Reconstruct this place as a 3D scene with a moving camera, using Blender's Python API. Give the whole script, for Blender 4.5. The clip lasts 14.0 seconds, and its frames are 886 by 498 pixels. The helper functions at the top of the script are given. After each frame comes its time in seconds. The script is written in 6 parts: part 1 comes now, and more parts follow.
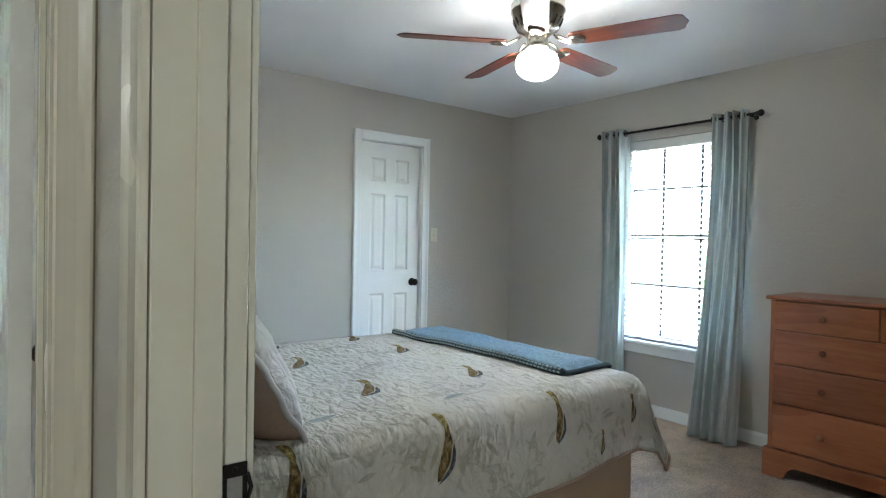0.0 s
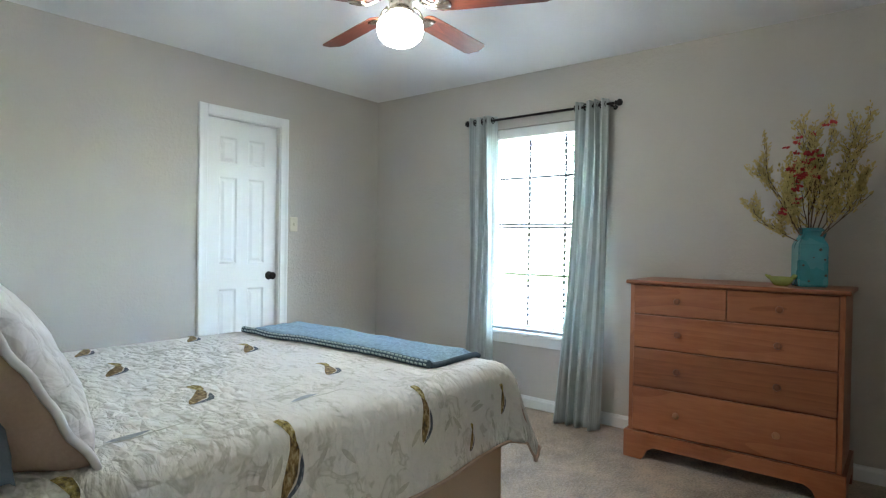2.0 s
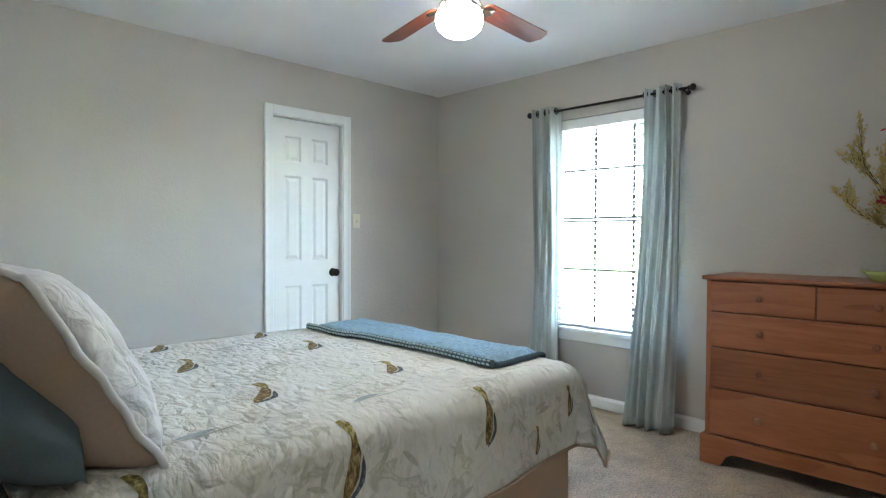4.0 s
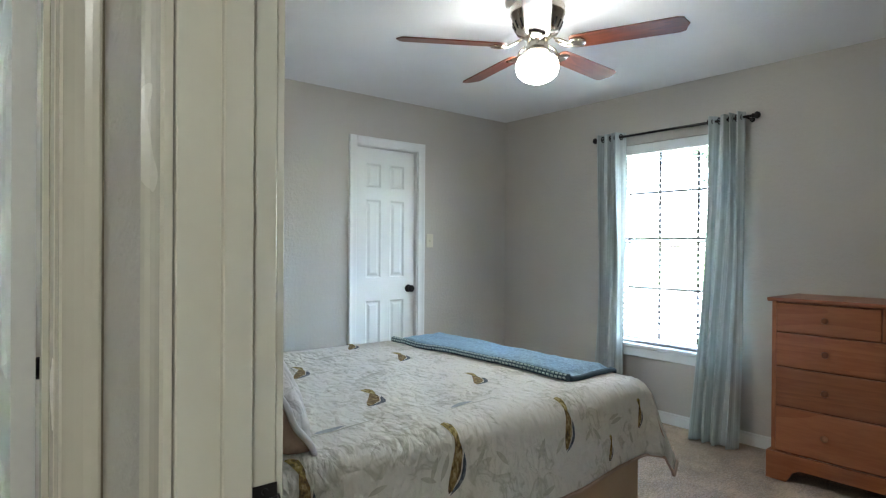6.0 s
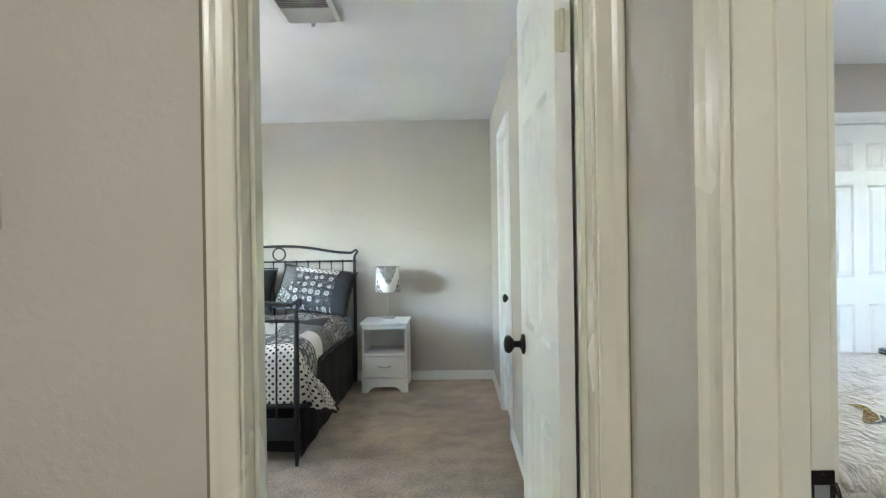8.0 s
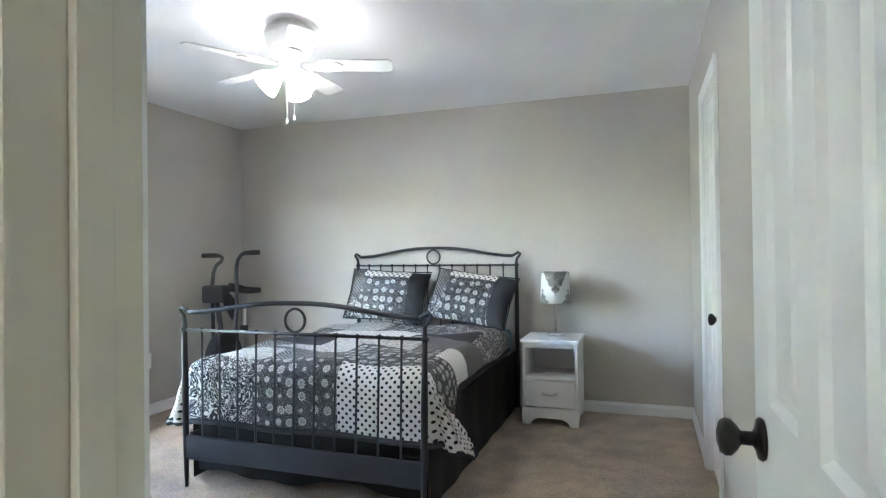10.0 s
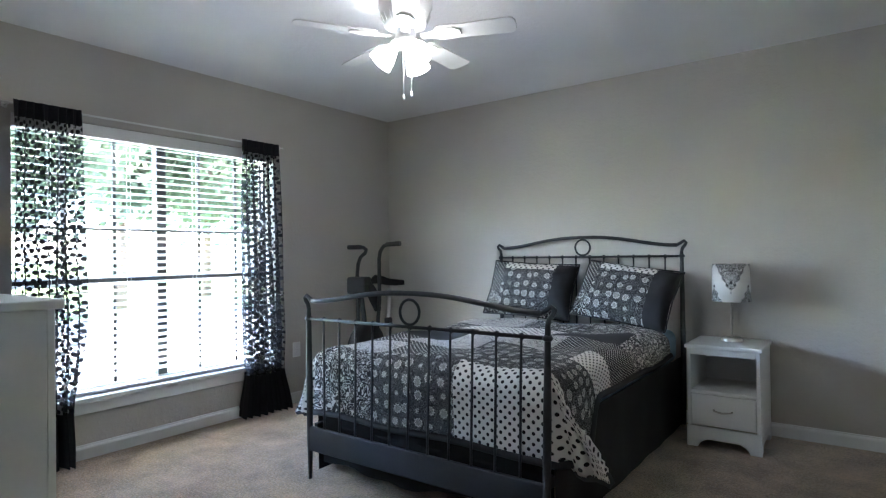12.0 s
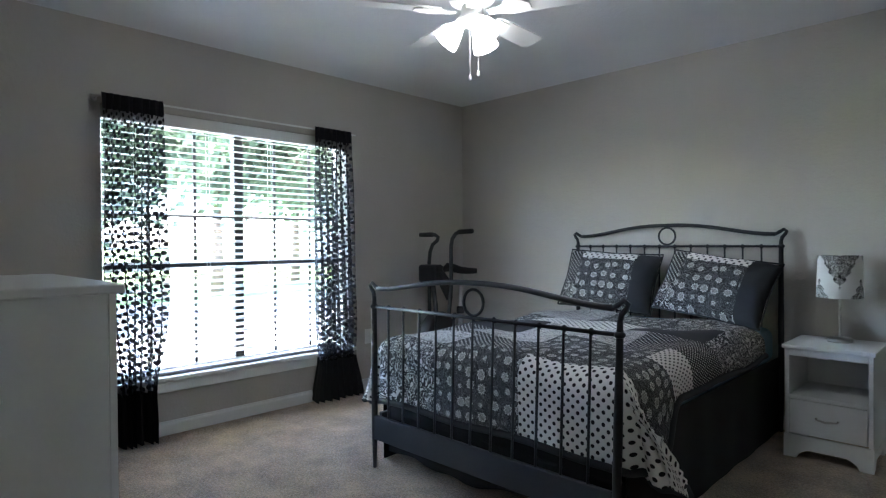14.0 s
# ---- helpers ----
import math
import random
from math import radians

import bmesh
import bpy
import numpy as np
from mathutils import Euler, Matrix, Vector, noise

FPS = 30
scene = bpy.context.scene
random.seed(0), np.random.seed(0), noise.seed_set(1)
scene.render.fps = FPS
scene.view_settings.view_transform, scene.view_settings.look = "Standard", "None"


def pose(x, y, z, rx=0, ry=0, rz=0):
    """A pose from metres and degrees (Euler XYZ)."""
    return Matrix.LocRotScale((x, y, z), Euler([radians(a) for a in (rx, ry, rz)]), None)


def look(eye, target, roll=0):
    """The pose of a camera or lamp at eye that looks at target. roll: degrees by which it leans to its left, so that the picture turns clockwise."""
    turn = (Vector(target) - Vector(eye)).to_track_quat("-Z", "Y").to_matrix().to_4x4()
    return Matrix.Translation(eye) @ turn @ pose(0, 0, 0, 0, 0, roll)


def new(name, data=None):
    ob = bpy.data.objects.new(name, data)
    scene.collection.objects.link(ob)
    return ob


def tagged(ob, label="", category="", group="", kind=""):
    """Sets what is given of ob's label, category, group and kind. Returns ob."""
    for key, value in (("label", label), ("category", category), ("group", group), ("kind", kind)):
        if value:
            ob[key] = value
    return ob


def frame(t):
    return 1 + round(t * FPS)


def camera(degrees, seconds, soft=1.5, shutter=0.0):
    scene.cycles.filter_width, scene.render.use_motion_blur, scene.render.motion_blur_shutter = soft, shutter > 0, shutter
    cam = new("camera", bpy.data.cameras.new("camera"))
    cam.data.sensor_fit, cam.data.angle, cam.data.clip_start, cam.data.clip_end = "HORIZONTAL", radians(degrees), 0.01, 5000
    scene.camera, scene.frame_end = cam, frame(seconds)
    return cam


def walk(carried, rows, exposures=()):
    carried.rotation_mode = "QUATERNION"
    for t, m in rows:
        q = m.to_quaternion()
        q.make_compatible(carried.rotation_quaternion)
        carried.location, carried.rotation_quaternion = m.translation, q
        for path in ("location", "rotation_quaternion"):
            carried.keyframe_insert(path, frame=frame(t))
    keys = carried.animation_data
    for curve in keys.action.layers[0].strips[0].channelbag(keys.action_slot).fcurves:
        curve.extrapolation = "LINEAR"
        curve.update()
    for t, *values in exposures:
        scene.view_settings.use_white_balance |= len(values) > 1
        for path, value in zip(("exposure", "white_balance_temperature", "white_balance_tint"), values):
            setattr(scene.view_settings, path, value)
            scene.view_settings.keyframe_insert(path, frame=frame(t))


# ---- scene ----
cam = camera(75.2, 14.0, soft=1.2)
PATH = [
    (0, (0.618, 0.394, 1.255), (1.859, 1.963, 1.225), 1.1),
    (0.5, (0.663, 0.458, 1.238), (2.088, 1.861, 1.212), 1.1),
    (1, (0.747, 0.509, 1.228), (2.229, 1.852, 1.196), 0.9),
    (1.5, (0.8, 0.53, 1.205), (2.316, 1.835, 1.179), 1.0),
    (2, (0.838, 0.546, 1.18), (2.392, 1.806, 1.155), 0.9),
    (2.5, (0.898, 0.576, 1.153), (2.459, 1.826, 1.125), 0.8),
    (3, (0.942, 0.58, 1.133), (2.481, 1.857, 1.105), 0.6),
    (3.5, (0.956, 0.581, 1.142), (2.417, 1.947, 1.11), 0.5),
    (3.7, (0.934, 0.587, 1.16), (2.368, 1.981, 1.12), 0.4),
    (6, (0.593, 0.461, 1.253), (1.863, 2.006, 1.244), 0.4),
    (6.5, (0.5, 0.351, 1.242), (1.523, 2.069, 1.237), -0.2),
    (7, (0.447, 0.253, 1.257), (1.027, 2.167, 1.241), -0.6),
    (7.5, (0.418, 0.256, 1.248), (0.674, 2.239, 1.238), -0.8),
    (8, (0.413, 0.412, 1.249), (0.383, 2.412, 1.241), -0.9),
    (8.2, (0.419, 0.497, 1.252), (0.287, 2.493, 1.245), -0.9),
    (10.3, (0.479, 1.36, 1.21), (-0.266, 3.216, 1.231), -0.8),
    (10.5, (0.483, 1.424, 1.199), (-0.324, 3.254, 1.222), -0.9),
    (11, (0.499, 1.58, 1.187), (-0.477, 3.325, 1.209), -0.9),
    (11.5, (0.501, 1.664, 1.169), (-0.593, 3.338, 1.193), -0.9),
    (12, (0.516, 1.695, 1.165), (-0.673, 3.303, 1.183), -0.8),
    (12.5, (0.517, 1.703, 1.162), (-0.747, 3.253, 1.147), -0.7),
    (13, (0.512, 1.724, 1.166), (-0.815, 3.22, 1.14), -0.5),
    (13.5, (0.512, 1.787, 1.168), (-0.86, 3.242, 1.143), -0.5),
    (14, (0.5, 1.839, 1.164), (-0.906, 3.261, 1.143), -0.4),
]
EXPOSURES = [(0, 5.95, 6150, 4), (1, 6.25, 6200, 4), (3.5, 6.4, 6200, 4), (6, 6.05, 6200, 5), (6.5, 6.05, 6250, 5), (7, 6.25, 6300, 6), (7.5, 6.5, 6300, 7), (8.2, 6.6, 6300, 7), (10.3, 6.3, 6050, 11), (11, 6.0, 6000, 10), (11.5, 5.85, 5950, 11), (12, 5.55, 5900, 11), (13, 5.22, 5850, 11), (14, 5.15, 5850, 11)]
walk(cam, [(t, look(eye, target, roll)) for t, eye, target, roll in PATH], EXPOSURES)

# ---------------------------------------------------------------- light
world = bpy.data.worlds.new("sky_world")
scene.world = world
world.use_nodes = True
wn = world.node_tree.nodes
sky = wn.new("ShaderNodeTexSky")
sky.sky_type, sky.sun_disc = "NISHITA", False
sky.sun_elevation, sky.sun_rotation = radians(58), radians(200)
world.node_tree.links.new(sky.outputs[0], wn["Background"].inputs[0])
wn["Background"].inputs[1].default_value = 0.15

sun = new("sun", bpy.data.lights.new("sun", "SUN"))
sun.data.energy, sun.data.angle, sun.data.color = 5.0, radians(3), (1.0, 0.95, 0.88)
sun.matrix_world = look((0, 0, 20), (4.2, -11.7, 0.1))


# ---------------------------------------------------------------- materials
def link(m, a, b):
    m.node_tree.links.new(a, b)


def node(m, kind, **values):
    n = m.node_tree.nodes.new(kind)
    for k, v in values.items():
        n.inputs[k.replace("_", " ")].default_value = v
    return n


def ramp(m, source, stops):
    r = m.node_tree.nodes.new("ShaderNodeValToRGB")
    e = r.color_ramp.elements
    while len(e) < len(stops):
        e.new(0.5)
    for s, (p, c) in zip(e, stops):
        s.position, s.color = p, (*c, 1) if len(c) == 3 else c
    link(m, source, r.inputs[0])
    return r


def shade(c, k):
    return tuple(max(0.0, min(1.0, v * k)) for v in c)


def blank(name, rough=0.5, metal=0.0):
    m = bpy.data.materials.new(name)
    m.use_nodes = True
    b = m.node_tree.nodes["Principled BSDF"]
    b.inputs["Roughness"].default_value = rough
    b.inputs["Metallic"].default_value = metal
    return m, b


def surface(name, color, rough=0.5, metal=0.0, fine=120.0, coarse=3.0, vary=0.06, bump=0.1, depth=0.002, stretch=None, spec=None, coat=0.0):
    """A solid surface: two scales of tone variation and a fine relief."""
    m, b = blank(name, rough, metal)
    tc = m.node_tree.nodes.new("ShaderNodeTexCoord")
    src = tc.outputs["Object"]
    if stretch:
        mp = node(m, "ShaderNodeMapping")
        mp.inputs["Scale"].default_value = stretch
        link(m, src, mp.inputs[0])
        src = mp.outputs[0]
    n1, n2 = node(m, "ShaderNodeTexNoise", Scale=fine, Detail=4.0), node(m, "ShaderNodeTexNoise", Scale=coarse, Detail=3.0)
    link(m, src, n1.inputs["Vector"]), link(m, src, n2.inputs["Vector"])
    mix = m.node_tree.nodes.new("ShaderNodeMath")
    mix.operation = "ADD"
    link(m, n1.outputs["Fac"], mix.inputs[0]), link(m, n2.outputs["Fac"], mix.inputs[1])
    half = m.node_tree.nodes.new("ShaderNodeMath")
    half.operation = "MULTIPLY"
    half.inputs[1].default_value = 0.5
    link(m, mix.outputs[0], half.inputs[0])
    r = ramp(m, half.outputs[0], [(0.3, shade(color, 1 - vary)), (0.7, shade(color, 1 + vary))])
    link(m, r.outputs[0], b.inputs["Base Color"])
    rr = m.node_tree.nodes.new("ShaderNodeMapRange")
    rr.inputs["To Min"].default_value, rr.inputs["To Max"].default_value = max(0.03, rough - 0.07), min(1, rough + 0.07)
    link(m, n2.outputs["Fac"], rr.inputs[0]), link(m, rr.outputs[0], b.inputs["Roughness"])
    if bump:
        bp = node(m, "ShaderNodeBump", Strength=bump, Distance=depth)
        link(m, n1.outputs["Fac"], bp.inputs["Height"]), link(m, bp.outputs[0], b.inputs["Normal"])
    if spec is not None:
        b.inputs["Specular IOR Level"].default_value = spec
    if coat:
        b.inputs["Coat Weight"].default_value = coat
    return m


def wall_paint(name, color, bump=0.25):
    """Rolled paint on drywall with a light knockdown texture."""
    m, b = blank(name, 0.75)
    tc = m.node_tree.nodes.new("ShaderNodeTexCoord")
    n1 = node(m, "ShaderNodeTexNoise", Scale=38.0, Detail=5.0, Roughness=0.6)
    n2 = node(m, "ShaderNodeTexNoise", Scale=1.3, Detail=2.0)
    for n in (n1, n2):
        link(m, tc.outputs["Object"], n.inputs["Vector"])
    r = ramp(m, n2.outputs["Fac"], [(0.3, shade(color, 0.96)), (0.7, shade(color, 1.04))])
    link(m, r.outputs[0], b.inputs["Base Color"])
    flat = ramp(m, n1.outputs["Fac"], [(0.45, (0, 0, 0)), (0.62, (1, 1, 1))])
    bp = node(m, "ShaderNodeBump", Strength=bump, Distance=0.0015)
    link(m, flat.outputs[0], bp.inputs["Height"]), link(m, bp.outputs[0], b.inputs["Normal"])
    return m


def carpet_paint(name, color):
    m, b = blank(name, 0.95)
    tc = m.node_tree.nodes.new("ShaderNodeTexCoord")
    n1 = node(m, "ShaderNodeTexNoise", Scale=85.0, Detail=5.0, Roughness=0.85)
    n2 = node(m, "ShaderNodeTexNoise", Scale=5.0, Detail=4.0, Roughness=0.65)
    n3 = node(m, "ShaderNodeTexNoise", Scale=1.1, Detail=2.0)
    for n in (n1, n2, n3):
        link(m, tc.outputs["Object"], n.inputs["Vector"])
    a1 = m.node_tree.nodes.new("ShaderNodeMath")
    a1.operation = "MULTIPLY_ADD"
    a1.inputs[1].default_value = 0.40
    link(m, n2.outputs["Fac"], a1.inputs[0]), link(m, n1.outputs["Fac"], a1.inputs[2])
    a2 = m.node_tree.nodes.new("ShaderNodeMath")
    a2.operation = "MULTIPLY_ADD"
    a2.inputs[1].default_value = 0.25
    link(m, n3.outputs["Fac"], a2.inputs[0]), link(m, a1.outputs[0], a2.inputs[2])
    r = ramp(m, a2.outputs[0], [(0.12, shade(color, 0.42)), (0.5, color), (0.88, shade(color, 1.62))])
    half = m.node_tree.nodes.new("ShaderNodeMapRange")
    half.inputs["From Min"].default_value, half.inputs["From Max"].default_value = 0.64, 1.01
    link(m, a2.outputs[0], half.inputs[0])
    link(m, half.outputs[0], r.inputs[0])
    link(m, r.outputs[0], b.inputs["Base Color"])
    bp = node(m, "ShaderNodeBump", Strength=0.9, Distance=0.012)
    link(m, n1.outputs["Fac"], bp.inputs["Height"]), link(m, bp.outputs[0], b.inputs["Normal"])
    b.inputs["Sheen Weight"].default_value = 0.3
    return m


def wood(name, dark, light, rough=0.42, axis="Y", scale=1.0, coat=0.15):
    """Straight-grained wood with cathedral figure; the grain runs along the given axis."""
    m, b = blank(name, rough)
    tc = m.node_tree.nodes.new("ShaderNodeTexCoord")
    mp = node(m, "ShaderNodeMapping")
    mp.inputs["Scale"].default_value = {"X": (0.35, 3.2, 3.2), "Y": (3.2, 0.35, 3.2), "Z": (3.2, 3.2, 0.35)}[axis]
    info = m.node_tree.nodes.new("ShaderNodeObjectInfo")
    off = m.node_tree.nodes.new("ShaderNodeVectorMath")
    off.operation = "SCALE"
    off.inputs["Scale"].default_value = 7.0
    comb = m.node_tree.nodes.new("ShaderNodeCombineXYZ")
    for i in range(3):
        link(m, info.outputs["Random"], comb.inputs[i])
    link(m, comb.outputs[0], off.inputs[0])
    add = m.node_tree.nodes.new("ShaderNodeVectorMath")
    link(m, tc.outputs["Object"], add.inputs[0]), link(m, off.outputs[0], add.inputs[1])
    link(m, add.outputs[0], mp.inputs[0])
    warp = node(m, "ShaderNodeTexNoise", Scale=1.6 * scale, Detail=2.0, Distortion=0.6)
    link(m, mp.outputs[0], warp.inputs["Vector"])
    rings = m.node_tree.nodes.new("ShaderNodeMath")
    rings.operation = "MULTIPLY"
    rings.inputs[1].default_value = 11.0
    link(m, warp.outputs["Fac"], rings.inputs[0])
    saw = m.node_tree.nodes.new("ShaderNodeMath")
    saw.operation = "FRACT"
    link(m, rings.outputs[0], saw.inputs[0])
    pores = node(m, "ShaderNodeTexNoise", Scale=45.0 * scale, Detail=4.0)
    link(m, mp.outputs[0], pores.inputs["Vector"])
    mix = m.node_tree.nodes.new("ShaderNodeMath")
    mix.operation = "MULTIPLY_ADD"
    mix.inputs[1].default_value = 0.45
    link(m, saw.outputs[0], mix.inputs[0]), link(m, pores.outputs["Fac"], mix.inputs[2])
    r = ramp(m, mix.outputs[0], [(0.35, dark), (0.95, light)])
    tone = m.node_tree.nodes.new("ShaderNodeMapRange")
    tone.inputs["To Min"].default_value, tone.inputs["To Max"].default_value = 0.78, 1.12
    hsv = node(m, "ShaderNodeHueSaturation")
    link(m, info.outputs["Random"], tone.inputs[0]), link(m, tone.outputs[0], hsv.inputs["Value"])
    link(m, r.outputs[0], hsv.inputs["Color"]), link(m, hsv.outputs[0], b.inputs["Base Color"])
    bp = node(m, "ShaderNodeBump", Strength=0.12, Distance=0.001)
    link(m, pores.outputs["Fac"], bp.inputs["Height"]), link(m, bp.outputs[0], b.inputs["Normal"])
    b.inputs["Coat Weight"].default_value, b.inputs["Coat Roughness"].default_value = coat, 0.3
    return m


def glow(name, color, strength):
    m = bpy.data.materials.new(name)
    m.use_nodes = True
    b = m.node_tree.nodes["Principled BSDF"]
    b.inputs["Base Color"].default_value = (*color, 1)
    b.inputs["Emission Color"].default_value = (*color, 1)
    b.inputs["Emission Strength"].default_value = strength
    b.inputs["Roughness"].default_value = 0.35
    return m


def uv_scaled(m, s):
    uv = m.node_tree.nodes.new("ShaderNodeUVMap")
    mp = node(m, "ShaderNodeMapping")
    mp.inputs["Scale"].default_value = (s, s, s)
    link(m, uv.outputs[0], mp.inputs[0])
    return mp.outputs[0]


def cloth_finish(m, b, bump=0.3):
    n = node(m, "ShaderNodeTexNoise", Scale=420.0, Detail=2.0)
    w = node(m, "ShaderNodeTexNoise", Scale=14.0, Detail=3.0)
    uv = m.node_tree.nodes.new("ShaderNodeUVMap")
    link(m, uv.outputs[0], n.inputs["Vector"]), link(m, uv.outputs[0], w.inputs["Vector"])
    add = m.node_tree.nodes.new("ShaderNodeMath")
    add.operation = "MULTIPLY_ADD"
    add.inputs[1].default_value = 4.0
    link(m, w.outputs["Fac"], add.inputs[0]), link(m, n.outputs["Fac"], add.inputs[2])
    bp = node(m, "ShaderNodeBump", Strength=bump, Distance=0.004)
    link(m, add.outputs[0], bp.inputs["Height"]), link(m, bp.outputs[0], b.inputs["Normal"])
    b.inputs["Sheen Weight"].default_value = 0.04


def dots_cloth(name, ground, dot, pitch, size):
    """Printed cotton with rows of dots, pitch in metres."""
    m, b = blank(name, 0.85)
    src = uv_scaled(m, 1 / pitch)
    rot = node(m, "ShaderNodeVectorRotate")
    rot.inputs["Angle"].default_value = radians(45)
    link(m, src, rot.inputs["Vector"])
    fr = m.node_tree.nodes.new("ShaderNodeVectorMath")
    fr.operation = "FRACTION"
    link(m, rot.outputs[0], fr.inputs[0])
    d = m.node_tree.nodes.new("ShaderNodeVectorMath")
    d.operation = "DISTANCE"
    d.inputs[1].default_value = (0.5, 0.5, 0)
    link(m, fr.outputs[0], d.inputs[0])
    r = ramp(m, d.outputs["Value"], [(size, dot), (size + 0.04, ground)])
    link(m, r.outputs[0], b.inputs["Base Color"])
    cloth_finish(m, b)
    return m


def flower_cloth(name, ground, petal, pitch):
    """Printed cotton with packed daisy-like flowers and leaf scrolls."""
    m, b = blank(name, 0.85)
    src = uv_scaled(m, 1 / pitch)
    v = node(m, "ShaderNodeTexVoronoi", Scale=1.0, Randomness=0.35)
    link(m, src, v.inputs["Vector"])
    off = m.node_tree.nodes.new("ShaderNodeVectorMath")
    off.operation = "SUBTRACT"
    link(m, src, off.inputs[0]), link(m, v.outputs["Position"], off.inputs[1])
    sep = m.node_tree.nodes.new("ShaderNodeSeparateXYZ")
    link(m, off.outputs[0], sep.inputs[0])
    at = m.node_tree.nodes.new("ShaderNodeMath")
    at.operation = "ARCTAN2"
    link(m, sep.outputs[1], at.inputs[0]), link(m, sep.outputs[0], at.inputs[1])
    k = m.node_tree.nodes.new("ShaderNodeMath")
    k.operation = "MULTIPLY"
    k.inputs[1].default_value = 9.0
    link(m, at.outputs[0], k.inputs[0])
    s = m.node_tree.nodes.new("ShaderNodeMath")
    s.operation = "SINE"
    link(m, k.outputs[0], s.inputs[0])
    rad = m.node_tree.nodes.new("ShaderNodeMath")
    rad.operation = "MULTIPLY_ADD"
    rad.inputs[1].default_value = 0.045
    link(m, s.outputs[0], rad.inputs[0]), link(m, v.outputs["Distance"], rad.inputs[2])
    g = shade(petal, 0.30)
    flower = ramp(m, rad.outputs[0], [(0.0, petal), (0.03, petal), (0.045, ground), (0.07, g), (0.13, g), (0.145, ground), (0.165, petal), (0.19, g), (0.23, ground), (0.25, g), (0.28, petal), (0.315, petal), (0.33, ground)])
    leaf = node(m, "ShaderNodeTexNoise", Scale=3.4, Detail=1.0, Distortion=2.4)
    link(m, src, leaf.inputs["Vector"])
    lr = ramp(m, leaf.outputs["Fac"], [(0.0, (0, 0, 0)), (0.42, (0, 0, 0)), (0.43, (0.36, 0.36, 0.36)), (0.442, (0.36, 0.36, 0.36)), (0.452, (0, 0, 0)), (0.54, (0, 0, 0)), (0.55, (0.42, 0.42, 0.42)), (0.566, (0.42, 0.42, 0.42)), (0.576, (0, 0, 0))])
    mx = m.node_tree.nodes.new("ShaderNodeMixRGB")
    mx.blend_type = "LIGHTEN"
    mx.inputs[0].default_value = 1.0
    link(m, flower.outputs[0], mx.inputs[1]), link(m, lr.outputs[0], mx.inputs[2])
    link(m, mx.outputs[0], b.inputs["Base Color"])
    cloth_finish(m, b)
    return m


def vine_cloth(name, ground, ink, pitch, width=0.05):
    """Printed cotton with scrolling leaves."""
    m, b = blank(name, 0.85)
    src = uv_scaled(m, 1 / pitch)
    n = node(m, "ShaderNodeTexNoise", Scale=1.0, Detail=1.5, Distortion=2.2)
    link(m, src, n.inputs["Vector"])
    r = ramp(m, n.outputs["Fac"], [(0.40, ground), (0.41, ink), (0.41 + width, ink), (0.42 + width, ground), (0.56, ground), (0.57, ink), (0.57 + width * 0.8, ink), (0.60 + width * 0.8, ground)])
    link(m, r.outputs[0], b.inputs["Base Color"])
    cloth_finish(m, b)
    return m


def calc(m, kind, a, b=None):
    """One arithmetic step; a and b are sockets or numbers."""
    n = m.node_tree.nodes.new("ShaderNodeMath")
    n.operation = kind
    for i, v in enumerate((a, b)):
        if isinstance(v, (int, float)):
            n.inputs[i].default_value = v
        elif v is not None:
            link(m, v, n.inputs[i])
    return n.outputs[0]


def damask_cloth(name, ground, ink, width, u0, foot, high):
    """White cloth with mirrored scrollwork: a tapering medallion from the top edge, smaller ones between from the foot."""
    m, b = blank(name, 0.85)
    uv = m.node_tree.nodes.new("ShaderNodeUVMap")
    sep = m.node_tree.nodes.new("ShaderNodeSeparateXYZ")
    link(m, uv.outputs[0], sep.inputs[0])
    turn = calc(m, "FRACT", calc(m, "ADD", calc(m, "DIVIDE", calc(m, "SUBTRACT", sep.outputs[0], u0), width), 10.5))
    du = calc(m, "ABSOLUTE", calc(m, "SUBTRACT", turn, 0.5))            # 0 on a medallion's axis, 0.5 between two
    t = calc(m, "DIVIDE", calc(m, "SUBTRACT", sep.outputs[1], foot), high)
    wob = calc(m, "MULTIPLY", calc(m, "SINE", calc(m, "MULTIPLY", t, 34.0)), 0.028)
    upper = calc(m, "LESS_THAN", du, calc(m, "ADD", calc(m, "MULTIPLY", calc(m, "SUBTRACT", t, 0.24), 0.58), wob))
    lower = calc(m, "LESS_THAN", calc(m, "SUBTRACT", 0.5, du), calc(m, "ADD", calc(m, "MULTIPLY", calc(m, "SUBTRACT", 0.44, t), 0.6), wob))
    shape = calc(m, "MAXIMUM", upper, lower)
    pos = m.node_tree.nodes.new("ShaderNodeCombineXYZ")
    link(m, du, pos.inputs[0]), link(m, calc(m, "MULTIPLY", t, 1.35), pos.inputs[1])
    n = node(m, "ShaderNodeTexNoise", Scale=8.0, Detail=1.5, Distortion=1.8)
    link(m, pos.outputs[0], n.inputs["Vector"])
    lines = ramp(m, n.outputs["Fac"], [(0.38, (1, 1, 1)), (0.40, (0, 0, 0)), (0.44, (0, 0, 0)), (0.46, (1, 1, 1)), (0.54, (1, 1, 1)), (0.56, (0, 0, 0)), (0.60, (0, 0, 0)), (0.62, (1, 1, 1))])
    both = calc(m, "MULTIPLY", shape, lines.outputs[0])
    r = ramp(m, both, [(0.3, ground), (0.7, ink)])
    link(m, r.outputs[0], b.inputs["Base Color"])
    cloth_finish(m, b)
    return m


